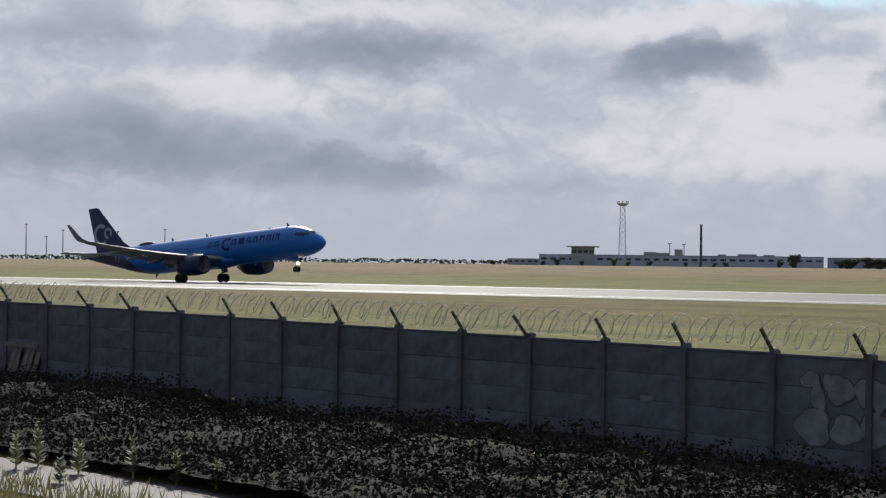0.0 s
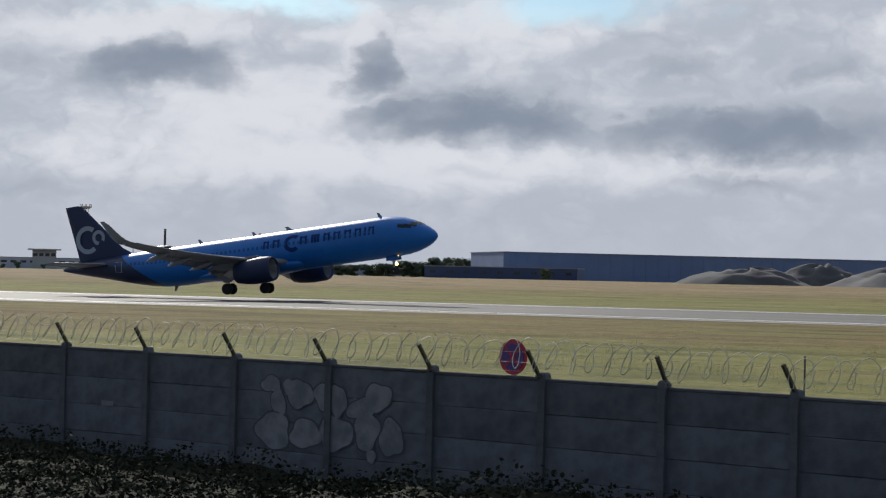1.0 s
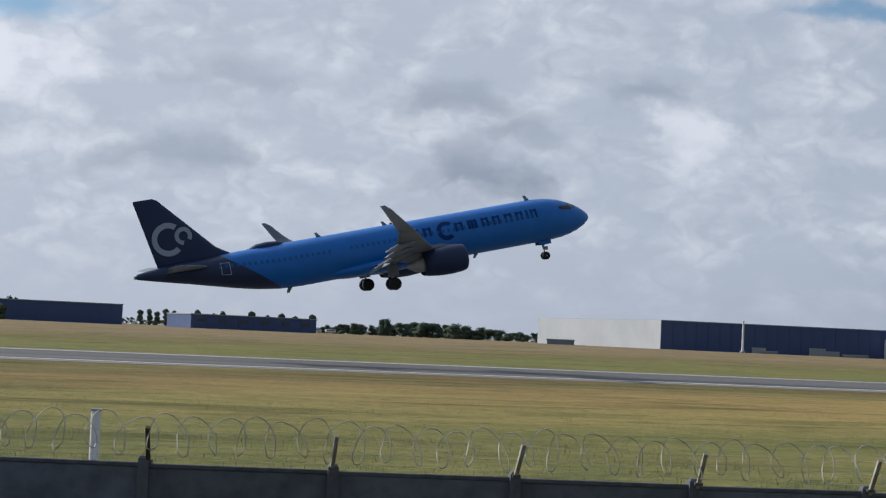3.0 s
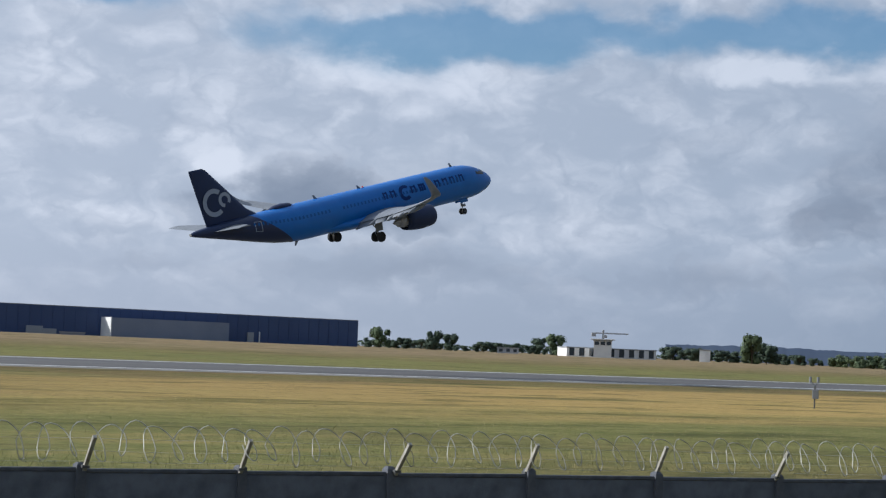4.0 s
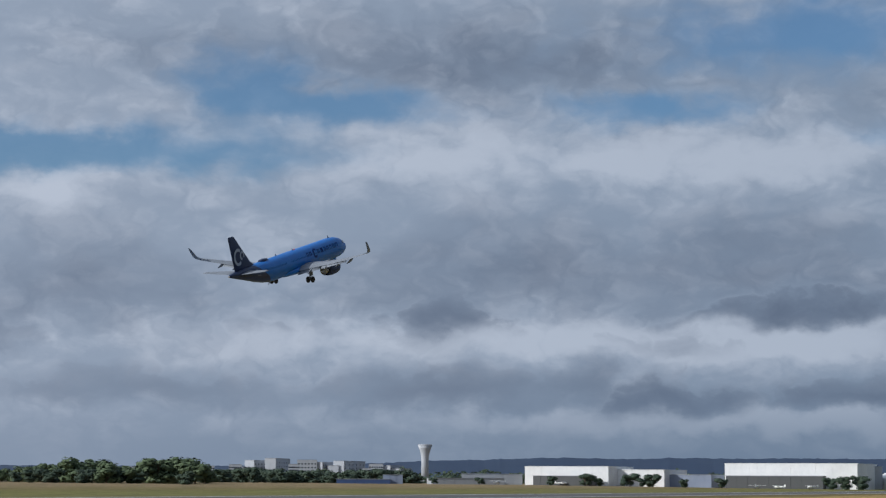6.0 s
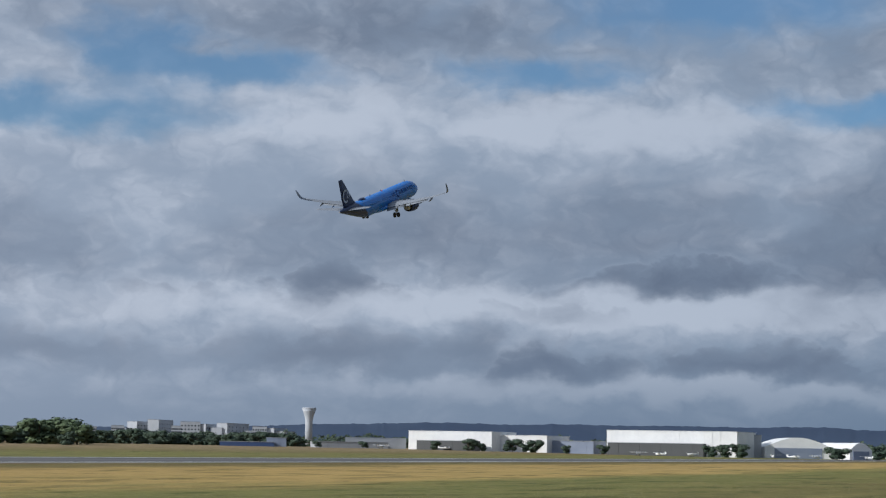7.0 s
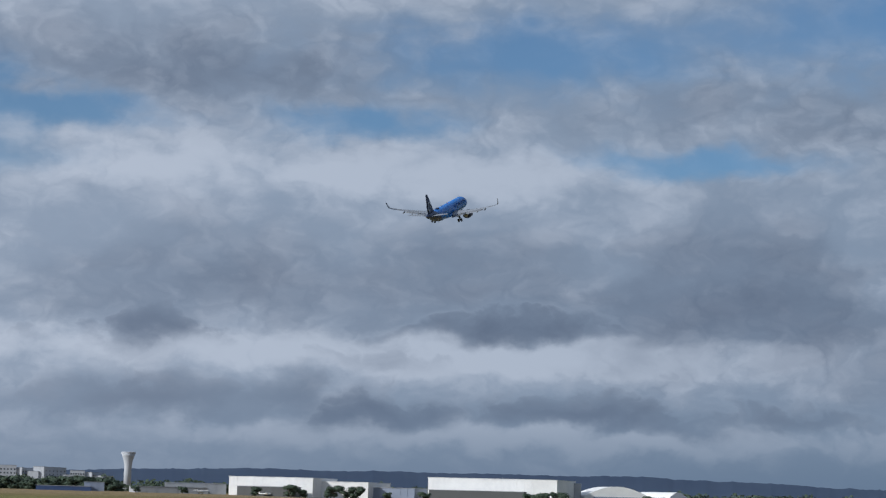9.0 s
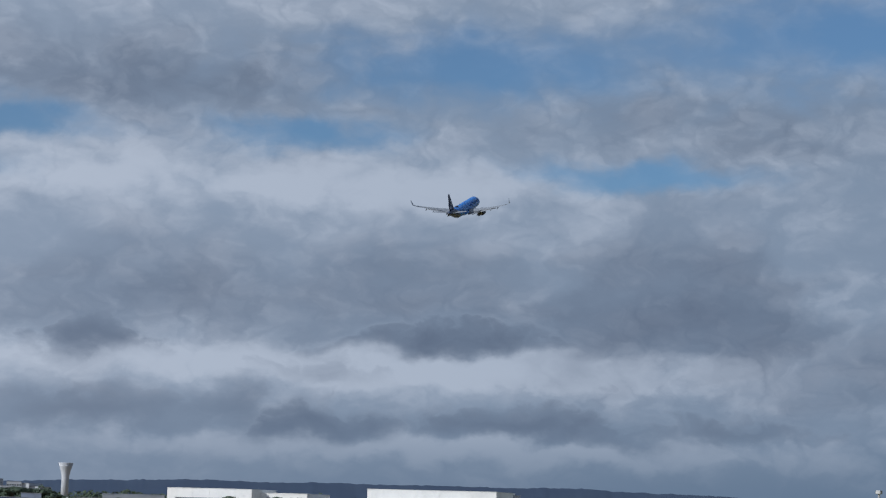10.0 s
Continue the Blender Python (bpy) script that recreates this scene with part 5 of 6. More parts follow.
def build_west():
    # long terminal with a roof cabin
    o, ln, h = building("terminal_building", -56.1, 1500, -48.2, 1500, 0.29, 40, "far_wall", "long low grey terminal building beyond the runway", strip=(30, 4.2, 1.6, (0.62,)), bays=26)
    o, ln, h = building("control_cabin", -55.2, 1496, -54.55, 1496, 0.50, 14, "plaster", "pale rooftop cabin with a flat overhanging roof", strip=(4, 3.0, 2.2, (0.75,)))
    part("overhang", box_bm((ln + 7, 20, 0.9), 0.1, (ln / 2, 7, h + 0.3)), M["plaster"], o)
    building("office_block", -57.0, 1520, -56.1, 1520, 0.16, 30, "plaster", "low pale office block", strip=(5, 2.6, 1.2, (0.6,)))
    building("storage_hall", -48.1, 1400, -46.3, 1380, 0.27, 40, "far_hall", "low dark blue storage hall", bays=8)
    building("storage_hall", -46.2, 1380, -43.8, 1340, 0.24, 40, "far_hall", "low dark blue storage hall", bays=10)
    # floodlight mast
    d = 1450
    p = bearing(-53.77, d)
    z0, top = ground_z(p.x, p.y), up_to(1.78, d)
    o = tagged(empty("floodlight_mast", Matrix.Translation((p.x, p.y, z0)) @ Matrix.Rotation(radians(53.77), 4, "Z")), "tall pale lattice floodlight mast with a round platform", "mast")
    h = top - z0
    for sx, sy in ((-1, -1), (1, -1), (1, 1), (-1, 1)):
        bm = bmesh.new()
        add_tube(bm, (2.7 * sx, 2.7 * sy, 0), (1.5 * sx, 1.5 * sy, h - 2), 0.28, 0.2, 6)
        part("leg", bm, M["plaster"], o)
    for i in range(10):
        bm = bmesh.new()
        z1, z2 = i * (h - 2) / 10, (i + 1) * (h - 2) / 10
        for sy in (-1, 1):
            w1, w2 = 2.7 - 1.2 * z1 / h, 2.7 - 1.2 * z2 / h
            add_tube(bm, (-w1, w1 * sy, z1), (w2, w2 * sy, z2), 0.13, 0.13, 4)
            add_tube(bm, (w1, w1 * sy, z1), (-w2, w2 * sy, z2), 0.13, 0.13, 4)
        part("brace", bm, M["plaster"], o)
    bm = bmesh.new()
    add_tube(bm, (0, 0, h - 3.0), (0, 0, h - 1.6), 2.2, 4.2, 14)
    add_tube(bm, (0, 0, h - 1.6), (0, 0, h - 1.1), 4.2, 4.2, 14)
    part("platform", bm, M["plaster"], o)
    for i in range(8):
        a = i * math.tau / 8
        part("floodlight", box_bm((0.9, 0.6, 0.9), 0.1, (3.7 * math.cos(a), 3.7 * math.sin(a), h - 0.2)), M["steel"], o)
    # chimney
    p = bearing(-51.58, 1460)
    z0, top = ground_z(p.x, p.y), up_to(1.16, 1460)
    o = tagged(empty("chimney_stack", Matrix.Translation((p.x, p.y, z0))), "slim dark chimney stack behind the terminal", "chimney")
    bm = bmesh.new()
    add_tube(bm, (0, 0, 0), (0, 0, top - z0), 1.0, 0.8, 14)
    part("shaft", bm, M["steel_dark"], o)
    bm = bmesh.new()
    add_tube(bm, (0, 0, top - z0 - 1.2), (0, 0, top - z0 + 0.1), 0.95, 0.95, 14)
    part("collar", bm, M["steel"], o)
    # roof plant
    for az, w, el in ((-53.0, 9, 0.38), (-52.75, 16, 0.36), (-52.2, 6, 0.46), (-50.3, 14, 0.34), (-49.7, 8, 0.33), (-51.0, 6, 0.33)):
        d = 1503
        p = bearing(az, d)
        o = tagged(empty("roof_plant", Matrix.Translation((p.x, p.y, up_to(0.28, d))) @ Matrix.Rotation(radians(-az), 4, "Z")), "grey rooftop ventilation plant", "roof plant")
        part("housing", box_bm((w, 8, up_to(el, d) - up_to(0.28, d)), 0.1, (0, 4, (up_to(el, d) - up_to(0.28, d)) / 2)), M["steel"], o)
        part("plinth", box_bm((w + 1, 9, 0.4), 0.05, (0, 4, 0.1)), M["steel_dark"], o)
    for az, el in ((-52.45, 0.62), (-52.05, 0.60), (-70.4, 0.95), (-69.85, 0.62), (-69.4, 0.80), (-71.2, 0.7), (-67.9, 0.78), (-66.6, 0.85)):
        d = 1500
        p = bearing(az, d)
        z0 = ground_z(p.x, p.y)
        o = tagged(empty("lamp_mast", Matrix.Translation((p.x, p.y, z0))), "slim grey apron lamp mast", "mast")
        bm = bmesh.new()
        add_tube(bm, (0, 0, 0), (0, 0, up_to(el, d) - z0), 0.5, 0.3, 6)
        part("pole", bm, M["steel"], o)
        part("lamp_head", box_bm((3.4, 1.0, 0.8), 0.1, (0, 0, up_to(el, d) - z0)), M["steel"], o)
    # parked airliner with white fin
    p = bearing(-63.4, 1150)
    o = tagged(empty("parked_airliner", Matrix.Translation((p.x, p.y, ground_z(p.x, p.y))) @ Matrix.Rotation(radians(150), 4, "Z")), "white parked airliner far across the airfield", "airliner")
    bm = bmesh.new()
    loft(bm, [[Vector((x, r * math.cos(math.tau * i / 14), 4.2 + zc + r * math.sin(math.tau * i / 14))) for i in range(14)] for x, r, zc in ((-19, 0.3, 0.9), (-12, 1.6, 0.3), (-6, 2.0, 0), (14, 2.0, 0), (17, 1.5, -0.2), (19, 0.2, -0.4))])
    part("fuselage", bm, M["white"], o, "", True)
    bm = bmesh.new()
    loft(bm, [[Vector((-11, 0.2, 5.6)), Vector((-18, 0.1, 5.6)), Vector((-18, -0.1, 5.6)), Vector((-11, -0.2, 5.6))], [Vector((-17.5, 0.1, 12.2)), Vector((-20, 0.05, 12.2)), Vector((-20, -0.05, 12.2)), Vector((-17.5, -0.1, 12.2))]])
    part("fin", bm, M["plaster"], o)
    for sd in (1, -1):
        bm = bmesh.new()
        loft(bm, [[Vector((x, 1.5 * sd, z)) for x, z in ((5, 3.2), (-2, 3.1), (-2, 2.8), (5, 2.8))], [Vector((x, 16 * sd, z)) for x, z in ((-3, 4.6), (-5, 4.6), (-5, 4.45), (-3, 4.45))]])
        part("wing", bm, M["grey_paint"], o)
        bm = bmesh.new()
        add_tube(bm, (1, 5.5 * sd, 2.0), (5, 5.5 * sd, 2.0), 0.9, 1.2, 12)
        part("engine", bm, M["grey_paint"], o)
        bm = bmesh.new()
        add_tube(bm, (-1, 3.5 * sd, 0), (-1, 3.5 * sd, 3), 0.35, 0.2, 8)
        part("gear_leg", bm, M["gear"], o)
    for az in (-57.4, -56.0, -55.6, -54.9, -54.0, -53.6, -53.0, -52.0, -51.2, -50.9, -49.4):
        tree(az, 1380, random.uniform(0.08, 0.2), random.choice((0, 1, 2)), 1, 1.2, "dark round tree before the terminal")
    tree(-49.0, 1390, 0.36, 0, 1)
    woods(-75, -57, 2400, 0.05, 0.16, 2500, "leaf_dark", "far low belt of woods")
    # second hall and its annex
    building("logistics_hall", -42.08, 900, -29.5, 980, 0.74, 60, "hall_blue", "long blue logistics hall behind gravel heaps", bays=40)
    building("logistics_annex", -44.3, 860, -40.0, 850, 0.30, 25, "cladding_blue", "low dark blue annex of the logistics hall", bays=14, strip=(9, 2.5, 1.2, (0.55,)))
    tree_row(-48.0, -42.2, 1000, [0.16, 0.30, 0.38, 0.58, 0.50], 16, 1, label="dark green tree beside the logistics hall", spread=1.5)
    tree(-40.9, 820, 0.30, 1, 0, 1.0)
    tree(-25.0, 590, 0.42, 0, 1, 0.9, "small round tree between gravel heaps")
    # gravel heaps
    for i, (az, w, el, d) in enumerate(((-35.2, 3.0, 0.42, 600), (-33.2, 2.4, 0.50, 640), (-30.0, 4.8, 0.66, 620), (-27.0, 2.4, 0.62, 610), (-24.2, 2.6, 0.52, 600), (-22.75, 2.2, 0.74, 640), (-20.8, 3.4, 0.62, 620), (-18.6, 2.2, 0.36, 600), (-15.9, 2.6, 0.30, 560))):
        p = bearing(az, d)
        z0 = ground_z(p.x, p.y)
        half = d * math.tan(radians(w)) / 2.0
        h = up_to(el, d) - z0
        bm = bmesh.new()
        n, rings = 40, 14
        last = None
        for j in range(rings + 1):
            f = j / rings
            row = []
            for q in range(n):
                a = math.tau * q / n
                rr = half * 1.35 * (1 - f) * (1 + 0.22 * noise.noise(Vector((math.cos(a) * 1.6, math.sin(a) * 1.6, i * 3.1))))
                zz = h * (1 - (1 - min(1.0, f * 1.15)) ** 1.8) * (1 + 0.30 * noise.noise(Vector((math.cos(a) * 2.2, math.sin(a) * 2.2 + f * 3, i * 1.7)))) - 0.4
                row.append(bm.verts.new((rr * math.cos(a), rr * math.sin(a) * 0.6, zz + (0.20 * h * noise.noise(Vector((rr * math.cos(a) * 0.09, rr * math.sin(a) * 0.09, i * 2.3))) + 0.10 * h * noise.noise(Vector((rr * math.cos(a) * 0.3, rr * math.sin(a) * 0.3, i * 5.3)))) * min(1.0, f * 4))))
            if last:
                for q in range(n):
                    bm.faces.new((last[q], last[(q + 1) % n], row[(q + 1) % n], row[q]))
            last = row
        ob = new("gravel_mound", finish(bm, "gravel_mound", M["gravel"], True))
        ob.matrix_basis = Matrix.Translation((p.x, p.y, z0)) @ Matrix.Rotation(radians(-az), 4, "Z")
        tagged(ob, "large grey-brown mound of gravel and earth", "mound", "gravel mounds")
    # blue hall
    building("freight_hall", -17.29, 800, -7.0, 800, 0.53, 45, "cladding_blue", "long dark blue freight hall beyond the grass", bays=32)
    tree_row(-12.4, -10.2, 740, [0.30, 0.50, 0.34], 5, 1, label="dark green tree before the blue freight hall", spread=1.2)
    tree(-10.0, 1000, 0.66, 1, 1, 0.6)
    building("small_hall", -5.1, 720, -1.6, 735, 0.36, 30, "cladding_blue", "small dark blue hall with windows", bays=8, strip=(6, 3.0, 1.2, (0.6,)))
    for az in (-6.5, -6.25, -6.05, -5.8, -5.6, -4.9, -4.5, -4.2, -3.4, -3.0, -2.6, -2.2, -1.7):
        tree(az, 1500, random.uniform(0.45, 0.62), 3, 1, 1.0, "slim upright poplar in a row")
    woods(-14, 30, 1900, 0.02, 0.30, 9000, "leaf_dark", "far belt of dark woods")


def build_middle():
    tree_row(-1.5, 5.0, 1250, [0.22, 0.30, 0.42, 0.28, 0.22], 24, 1, label="dark green tree in a far row", spread=1.4)
    tree(0.3, 1150, 0.50, 1, 1, 0.8)
    for az in (-2.6, -2.2, -1.9, -1.6, -1.2):
        p = bearing(az, 950)
        o = tagged(empty("parked_van", Matrix.Translation((p.x, p.y, ground_z(p.x, p.y))) @ Matrix.Rotation(radians(10), 4, "Z")), "small white parked van", "van")
        part("body", box_bm((4.8, 1.9, 1.5), 0.25, (0, 0, 1.2)), M["white"], o)
        part("windows", box_bm((4.0, 1.94, 0.5), 0.05, (0.2, 0, 1.5)), M["window"], o)
        for dx in (-1.5, 1.5):
            bm = bmesh.new()
            add_tube(bm, (dx, -1.0, 0.35), (dx, 1.0, 0.35), 0.35, 0.35, 10)
            part("wheels", bm, M["tyre"], o)
    # warehouse: grey gable end and long blue front
    a, b = bearing(4.64, 812), bearing(8.08, 700)
    c = bearing(21.36, 770)
    z0 = 1.5
    top = up_to(0.75, 700)
    run = c - b
    m = Matrix.Translation((b.x, b.y, z0)) @ Matrix.Rotation(math.atan2(run.y, run.x), 4, "Z")
    o = tagged(empty("warehouse", m), "large dark blue warehouse with a light grey gable end", "warehouse")
    inv = m.inverted()
    la = inv @ Vector((a.x, a.y, z0))
    ln, h = run.length, top - z0
    bm = bmesh.new()
    quad = [Vector((0, 0, 0)), Vector((ln, 0, 0)), Vector((ln + la.x, la.y, 0)), Vector((la.x, la.y, 0))]
    loft(bm, [[Vector((q.x, q.y, zz)) for q in quad] for zz in (0, h)])
    wall = part("wall", bm, M["cladding_blue"], o, "dark blue corrugated cladding")
    d = Vector((la.x, la.y, 0))
    e = d.normalized()
    nrm = Vector((e.y, -e.x, 0))
    nrm = nrm if nrm.x < 0 else -nrm
    bm = bmesh.new()
    loft(bm, [[Vector((p.x, p.y, zz)) for p in (Vector((0, 0, 0)) + nrm * 0.15, d + nrm * 0.15, d + nrm * 0.02, Vector((0, 0, 0)) + nrm * 0.02)] for zz in (0, h + 0.1)])
    part("gable_cladding", bm, M["cladding_grey"], o, "light grey gable cladding")
    bm = bmesh.new()
    loft(bm, [[Vector((q.x, q.y, zz)) for q in quad] for zz in (h, h + 0.25)])
    part("roof", bm, M["roof"], o)
    rib = finish(box_bm((0.16, 0.14, h - 0.6)), "panel_joint", M["cladding_blue"])
    for i in range(1, 44):
        r = new("panel_joint", rib)
        r.parent = wall
        r.matrix_basis = pose(i * ln / 44, -0.06, h / 2)
    f0, f1 = 0.44, 0.685
    block = part("lower_block", box_bm(((f1 - f0) * ln, 9, h * 0.70), 0.0, ((f0 + f1) / 2 * ln, -4.6, h * 0.35)), M["cladding_mid"], o, "lower blue-grey front block")
    part("block_end", box_bm((0.3, 9.2, h * 0.71), 0.0, (f0 * ln - 0.2, -4.6, h * 0.355)), M["white"], block, "white end wall")
    for f, w, hh in ((0.755, 2.6, 4.2), (0.775, 0.4, 4.6), (0.305, 6.0, 3.2), (0.335, 5.0, 2.4), (0.19, 5.0, 2.6)):
        part("dock_door", box_bm((w, 0.5, hh), 0.05, (f * ln, -0.25, hh / 2 + 0.2)), M["cladding_grey"] if w > 1 else M["white"], wall, "pale loading door")
    # white flag pole before it
    p = bearing(10.35, 640)
    o = tagged(empty("white_pole", Matrix.Translation((p.x, p.y, ground_z(p.x, p.y)))), "slim white pole before the warehouse", "pole")
    bm = bmesh.new()
    add_tube(bm, (0, 0, 0), (0, 0, up_to(0.84, 640) - ground_z(p.x, p.y)), 0.36, 0.28, 8)
    part("shaft", bm, M["white"], o)
    part("base", box_bm((1.4, 1.4, 0.6), 0.1, (0, 0, 0.3)), M["plaster"], o)
    for az, w in ((10.8, 6), (13.1, 8), (4.9, 9)):
        building("site_hut", az, 660, az + w * 0.085, 660, 0.03 if az > 6 else 0.10, 4, "cladding_mid", "low grey site hut by the warehouse", bays=3)
    # trees and buildings to the right of the warehouse
    tree_row(21.6, 27.0, 900, [0.26, 0.24, 0.20, 0.16, 0.24, 0.20, 0.16], 22, 1, spread=1.3)
    tree(23.5, 860, 0.55, 1, 1, 1.0)
    tree(23.95, 880, 0.45, 0, 1, 1.0)
    tree(21.97, 850, 0.55, 2, 0, 1.0)
    tree(26.45, 900, 0.44, 0, 1, 1.0)
    building("farm_house", 25.3, 800, 25.9, 800, 0.12, 10, "plaster", "small pale house among trees", "house", strip=(3, 1.4, 1.2, (0.55,)))
    tree(26.95, 800, 0.56, 0, 0, 1.0)
    o, ln, h = building("operations_building", 27.25, 780, 29.75, 790, 0.22, 14, "white", "white two-storey operations building with a glazed cabin", strip=(9, 2.0, 1.6, (0.35, 0.72)))
    o, ln, h = building("glazed_cabin", 28.0, 776, 28.5, 776, 0.44, 6, "white", "white glazed cabin on the operations building", strip=(3, 1.7, 1.3, (0.82,)))
    part("overhang", box_bm((ln + 2.4, 9, 0.4), 0.05, (ln / 2, 3, h + 0.25)), M["white"], o)
    p = bearing(28.25, 1300)
    z0 = ground_z(p.x, p.y)
    o = tagged(empty("tower_crane", Matrix.Translation((p.x, p.y, z0)) @ Matrix.Rotation(radians(-28), 4, "Z")), "pale tower crane far behind the trees", "crane")
    hh = up_to(0.72, 1300) - z0
    for name, size, c in (("mast", (1.4, 1.4, hh), (0, 0, hh / 2)), ("jib", (22, 0.9, 0.9), (5, 0, hh - 2)), ("cabin", (2, 2, 2), (1.5, 0, hh - 4)), ("counterweight", (3, 1.5, 2.5), (-6, 0, hh - 3))):
        part(name, box_bm(size, 0.1, c), M["plaster"], o)
    tree_row(29.9, 34.4, 950, [0.36, 0.30, 0.30, 0.26, 0.30, 0.18], 19, 1, spread=1.3)
    tree(32.40, 860, 0.85, 1, 0, 0.75, "tall lone rounded tree")
    tree(32.8, 870, 0.55, 2, 1, 1.1)
    building("white_shed", 30.95, 820, 31.25, 820, 0.30, 6, "white", "small white shed between trees", bays=2)
    tree_row(34.5, 41.4, 920, [0.38, 0.28, 0.34, 0.40, 0.62, 0.60, 0.36, 0.62, 0.66, 0.36], 26, 0, label="full green broadleaf tree in a dense row", spread=1.5)
    tree_row(36.0, 41.4, 880, [0.26, 0.34, 0.36, 0.30, 0.36, 0.28], 18, 1, label="dark green tree in a dense row", spread=1.5)


def apron(az, d0, az0):
    """Distance at which a front that starts at az0, d0 and runs square to the runway meets a bearing."""
    return d0 * math.sin(radians(161 - az0)) / math.sin(radians(161 - az))


def build_east():
    # apartment blocks, one after another
    random.seed(11)
    for i, (az, w, el) in enumerate(((41.9, 0.35, 0.48), (42.6, 0.5, 0.60), (43.2, 0.4, 0.66), (43.8, 0.55, 0.62), (44.5, 0.4, 0.56), (45.1, 0.6, 0.60), (45.8, 0.4, 0.52), (46.4, 0.35, 0.48), (38.0, 0.3, 0.40), (41.2, 0.3, 0.44), (40.2, 0.3, 0.42), (42.3, 0.25, 0.42), (43.55, 0.3, 0.50), (44.3, 0.3, 0.44), (44.95, 0.25, 0.47), (45.6, 0.25, 0.40), (46.7, 0.3, 0.40), (39.3, 0.25, 0.40))):
        building("apartment_block", az, 2900, az + w, 2900 + 40 * (i % 3), el, 16, "plaster", "pale apartment block in the far town", "apartments", strip=(6, 2.2, 2.0, (0.5, 0.66, 0.82)))
    tree_row(41.4, 47.2, 1500, [0.30, 0.38, 0.34, 0.30, 0.38, 0.26], 46, 1, label="dark green tree before the far town", spread=1.6)
    building("hangar_low", 44.9, 1300, 46.4, 1300, 0.10, 20, "cladding_blue", "low dark hangar before trees", bays=6)
    building("grey_shed", 46.2, 1320, 46.75, 1320, 0.22, 14, "cladding_mid", "grey shed beside the water tower", bays=3)
    # water tower
    d = 2400
    p = bearing(47.37, d)
    z0 = ground_z(p.x, p.y)
    top = up_to(1.07, d)
    h = top - z0
    o = tagged(empty("water_tower", Matrix.Translation((p.x, p.y, z0))), "pale concrete water tower with a flared bowl", "water tower")
    bm = bmesh.new()
    prof = ((4.4, 0), (4.2, h * 0.55), (4.4, h * 0.66), (5.4, h * 0.78), (7.0, h * 0.89), (8.2, h * 0.955))
    loft(bm, [[Vector((r * math.cos(math.tau * i / 28), r * math.sin(math.tau * i / 28), z)) for i in range(28)] for r, z in prof])
    part("shaft", bm, M["plaster"], o, "pale fluted concrete shaft", True)
    bm = bmesh.new()
    loft(bm, [[Vector((r * math.cos(math.tau * i / 28), r * math.sin(math.tau * i / 28), z)) for i in range(28)] for r, z in ((8.3, h * 0.955), (8.3, h * 0.995), (7.7, h))])
    part("rim", bm, M["plaster"], o)
    # hangars
    building("white_hangar", 50.17, 1300, 52.5, apron(52.5, 1300, 50.17), 0.48, 50, "white", "large white hangar with a flat roof", "hangar", bays=10, roof_mat="white")
    building("white_hangar", 52.5, 1300, 54.05, apron(54.05, 1300, 52.5), 0.40, 50, "white", "white hangar with dark doors", "hangar", bays=7, roof_mat="white")
    building("hangar_annex", 50.4, 1280, 52.0, apron(52.0, 1280, 50.4), 0.22, 12, "steel_dark", "low dark annex before a white hangar", bays=8)
    building("grey_hangar", 54.15, 1300, 55.35, apron(55.35, 1300, 54.15), 0.27, 30, "cladding_mid", "grey hangar with pale roof", "hangar", bays=6)
    building("white_hangar", 55.72, 1300, 59.33, apron(59.33, 1300, 55.72), 0.59, 60, "white", "large white hangar with a flat roof", "hangar", bays=16, roof_mat="white")
    building("hangar_annex", 55.75, 1290, 58.4, apron(58.4, 1290, 55.75), 0.25, 8, "steel_dark", "dark lean-to along the white hangar", bays=9)
    building("grey_hangar", 59.5, 1330, 60.0, 1335, 0.52, 30, "cladding_grey", "tall pale grey hangar end", "hangar", bays=2)
    for az0, az1, el in ((60.1, 61.9, 0.46), (62.4, 63.0, 0.34)):
        p0, p1 = bearing(az0, 1330), bearing(az1, 1340)
        run = p1 - p0
        z0 = ground_z(p0.x, p0.y)
        o = tagged(empty("arched_hangar", Matrix.Translation((p0.x, p0.y, z0)) @ Matrix.Rotation(math.atan2(run.y, run.x), 4, "Z")), "white arched-roof hangar with grey sliding door", "hangar")
        h = up_to(el, 1330) - z0
        ln = run.length
        bm = bmesh.new()
        arc = [Vector((ln * i / 12, 0, h * (0.55 + 0.45 * math.sin(math.pi * i / 12)))) for i in range(13)] + [Vector((ln, 0, 0)), Vector((0, 0, 0))]
        loft(bm, [arc, [q + Vector((0, 40, 0)) for q in arc]])
        part("shell", bm, M["white"], o)
        part("door", box_bm((ln * 0.72, 0.4, h * 0.5), 0.0, (ln / 2, -0.2, h * 0.25)), M["cladding_mid"], o, "wide grey sliding door")
    building("low_shed", 47.6, 1290, 49.6, 1300, 0.14, 20, "cladding_grey", "low pale shed with a long roof", bays=7)
    building("low_shed", 48.4, 1320, 50.1, 1320, 0.26, 20, "roof", "low grey workshop behind a shed", bays=6)
    random.seed(21)
    for az in (47.6, 48.9, 50.9, 51.9, 52.25, 53.1, 53.4, 53.7, 54.6, 55.6, 58.6, 59.0, 59.4, 61.95, 62.2, 63.2, 63.6):
        tree(az, 1262, random.uniform(0.12, 0.30), random.choice((0, 2)), 1, 1.5, "small dark bushy tree before hangars")
    tree_row(47.2, 55.6, 1420, [0.20, 0.26, 0.22, 0.26, 0.24], 26, 1, label="dark green tree behind the hangars", spread=1.7)
    tree_row(60.2, 72.0, 1500, [0.30, 0.24, 0.30, 0.26, 0.22, 0.28], 40, 1, label="dark green tree beyond parked aircraft", spread=1.6)
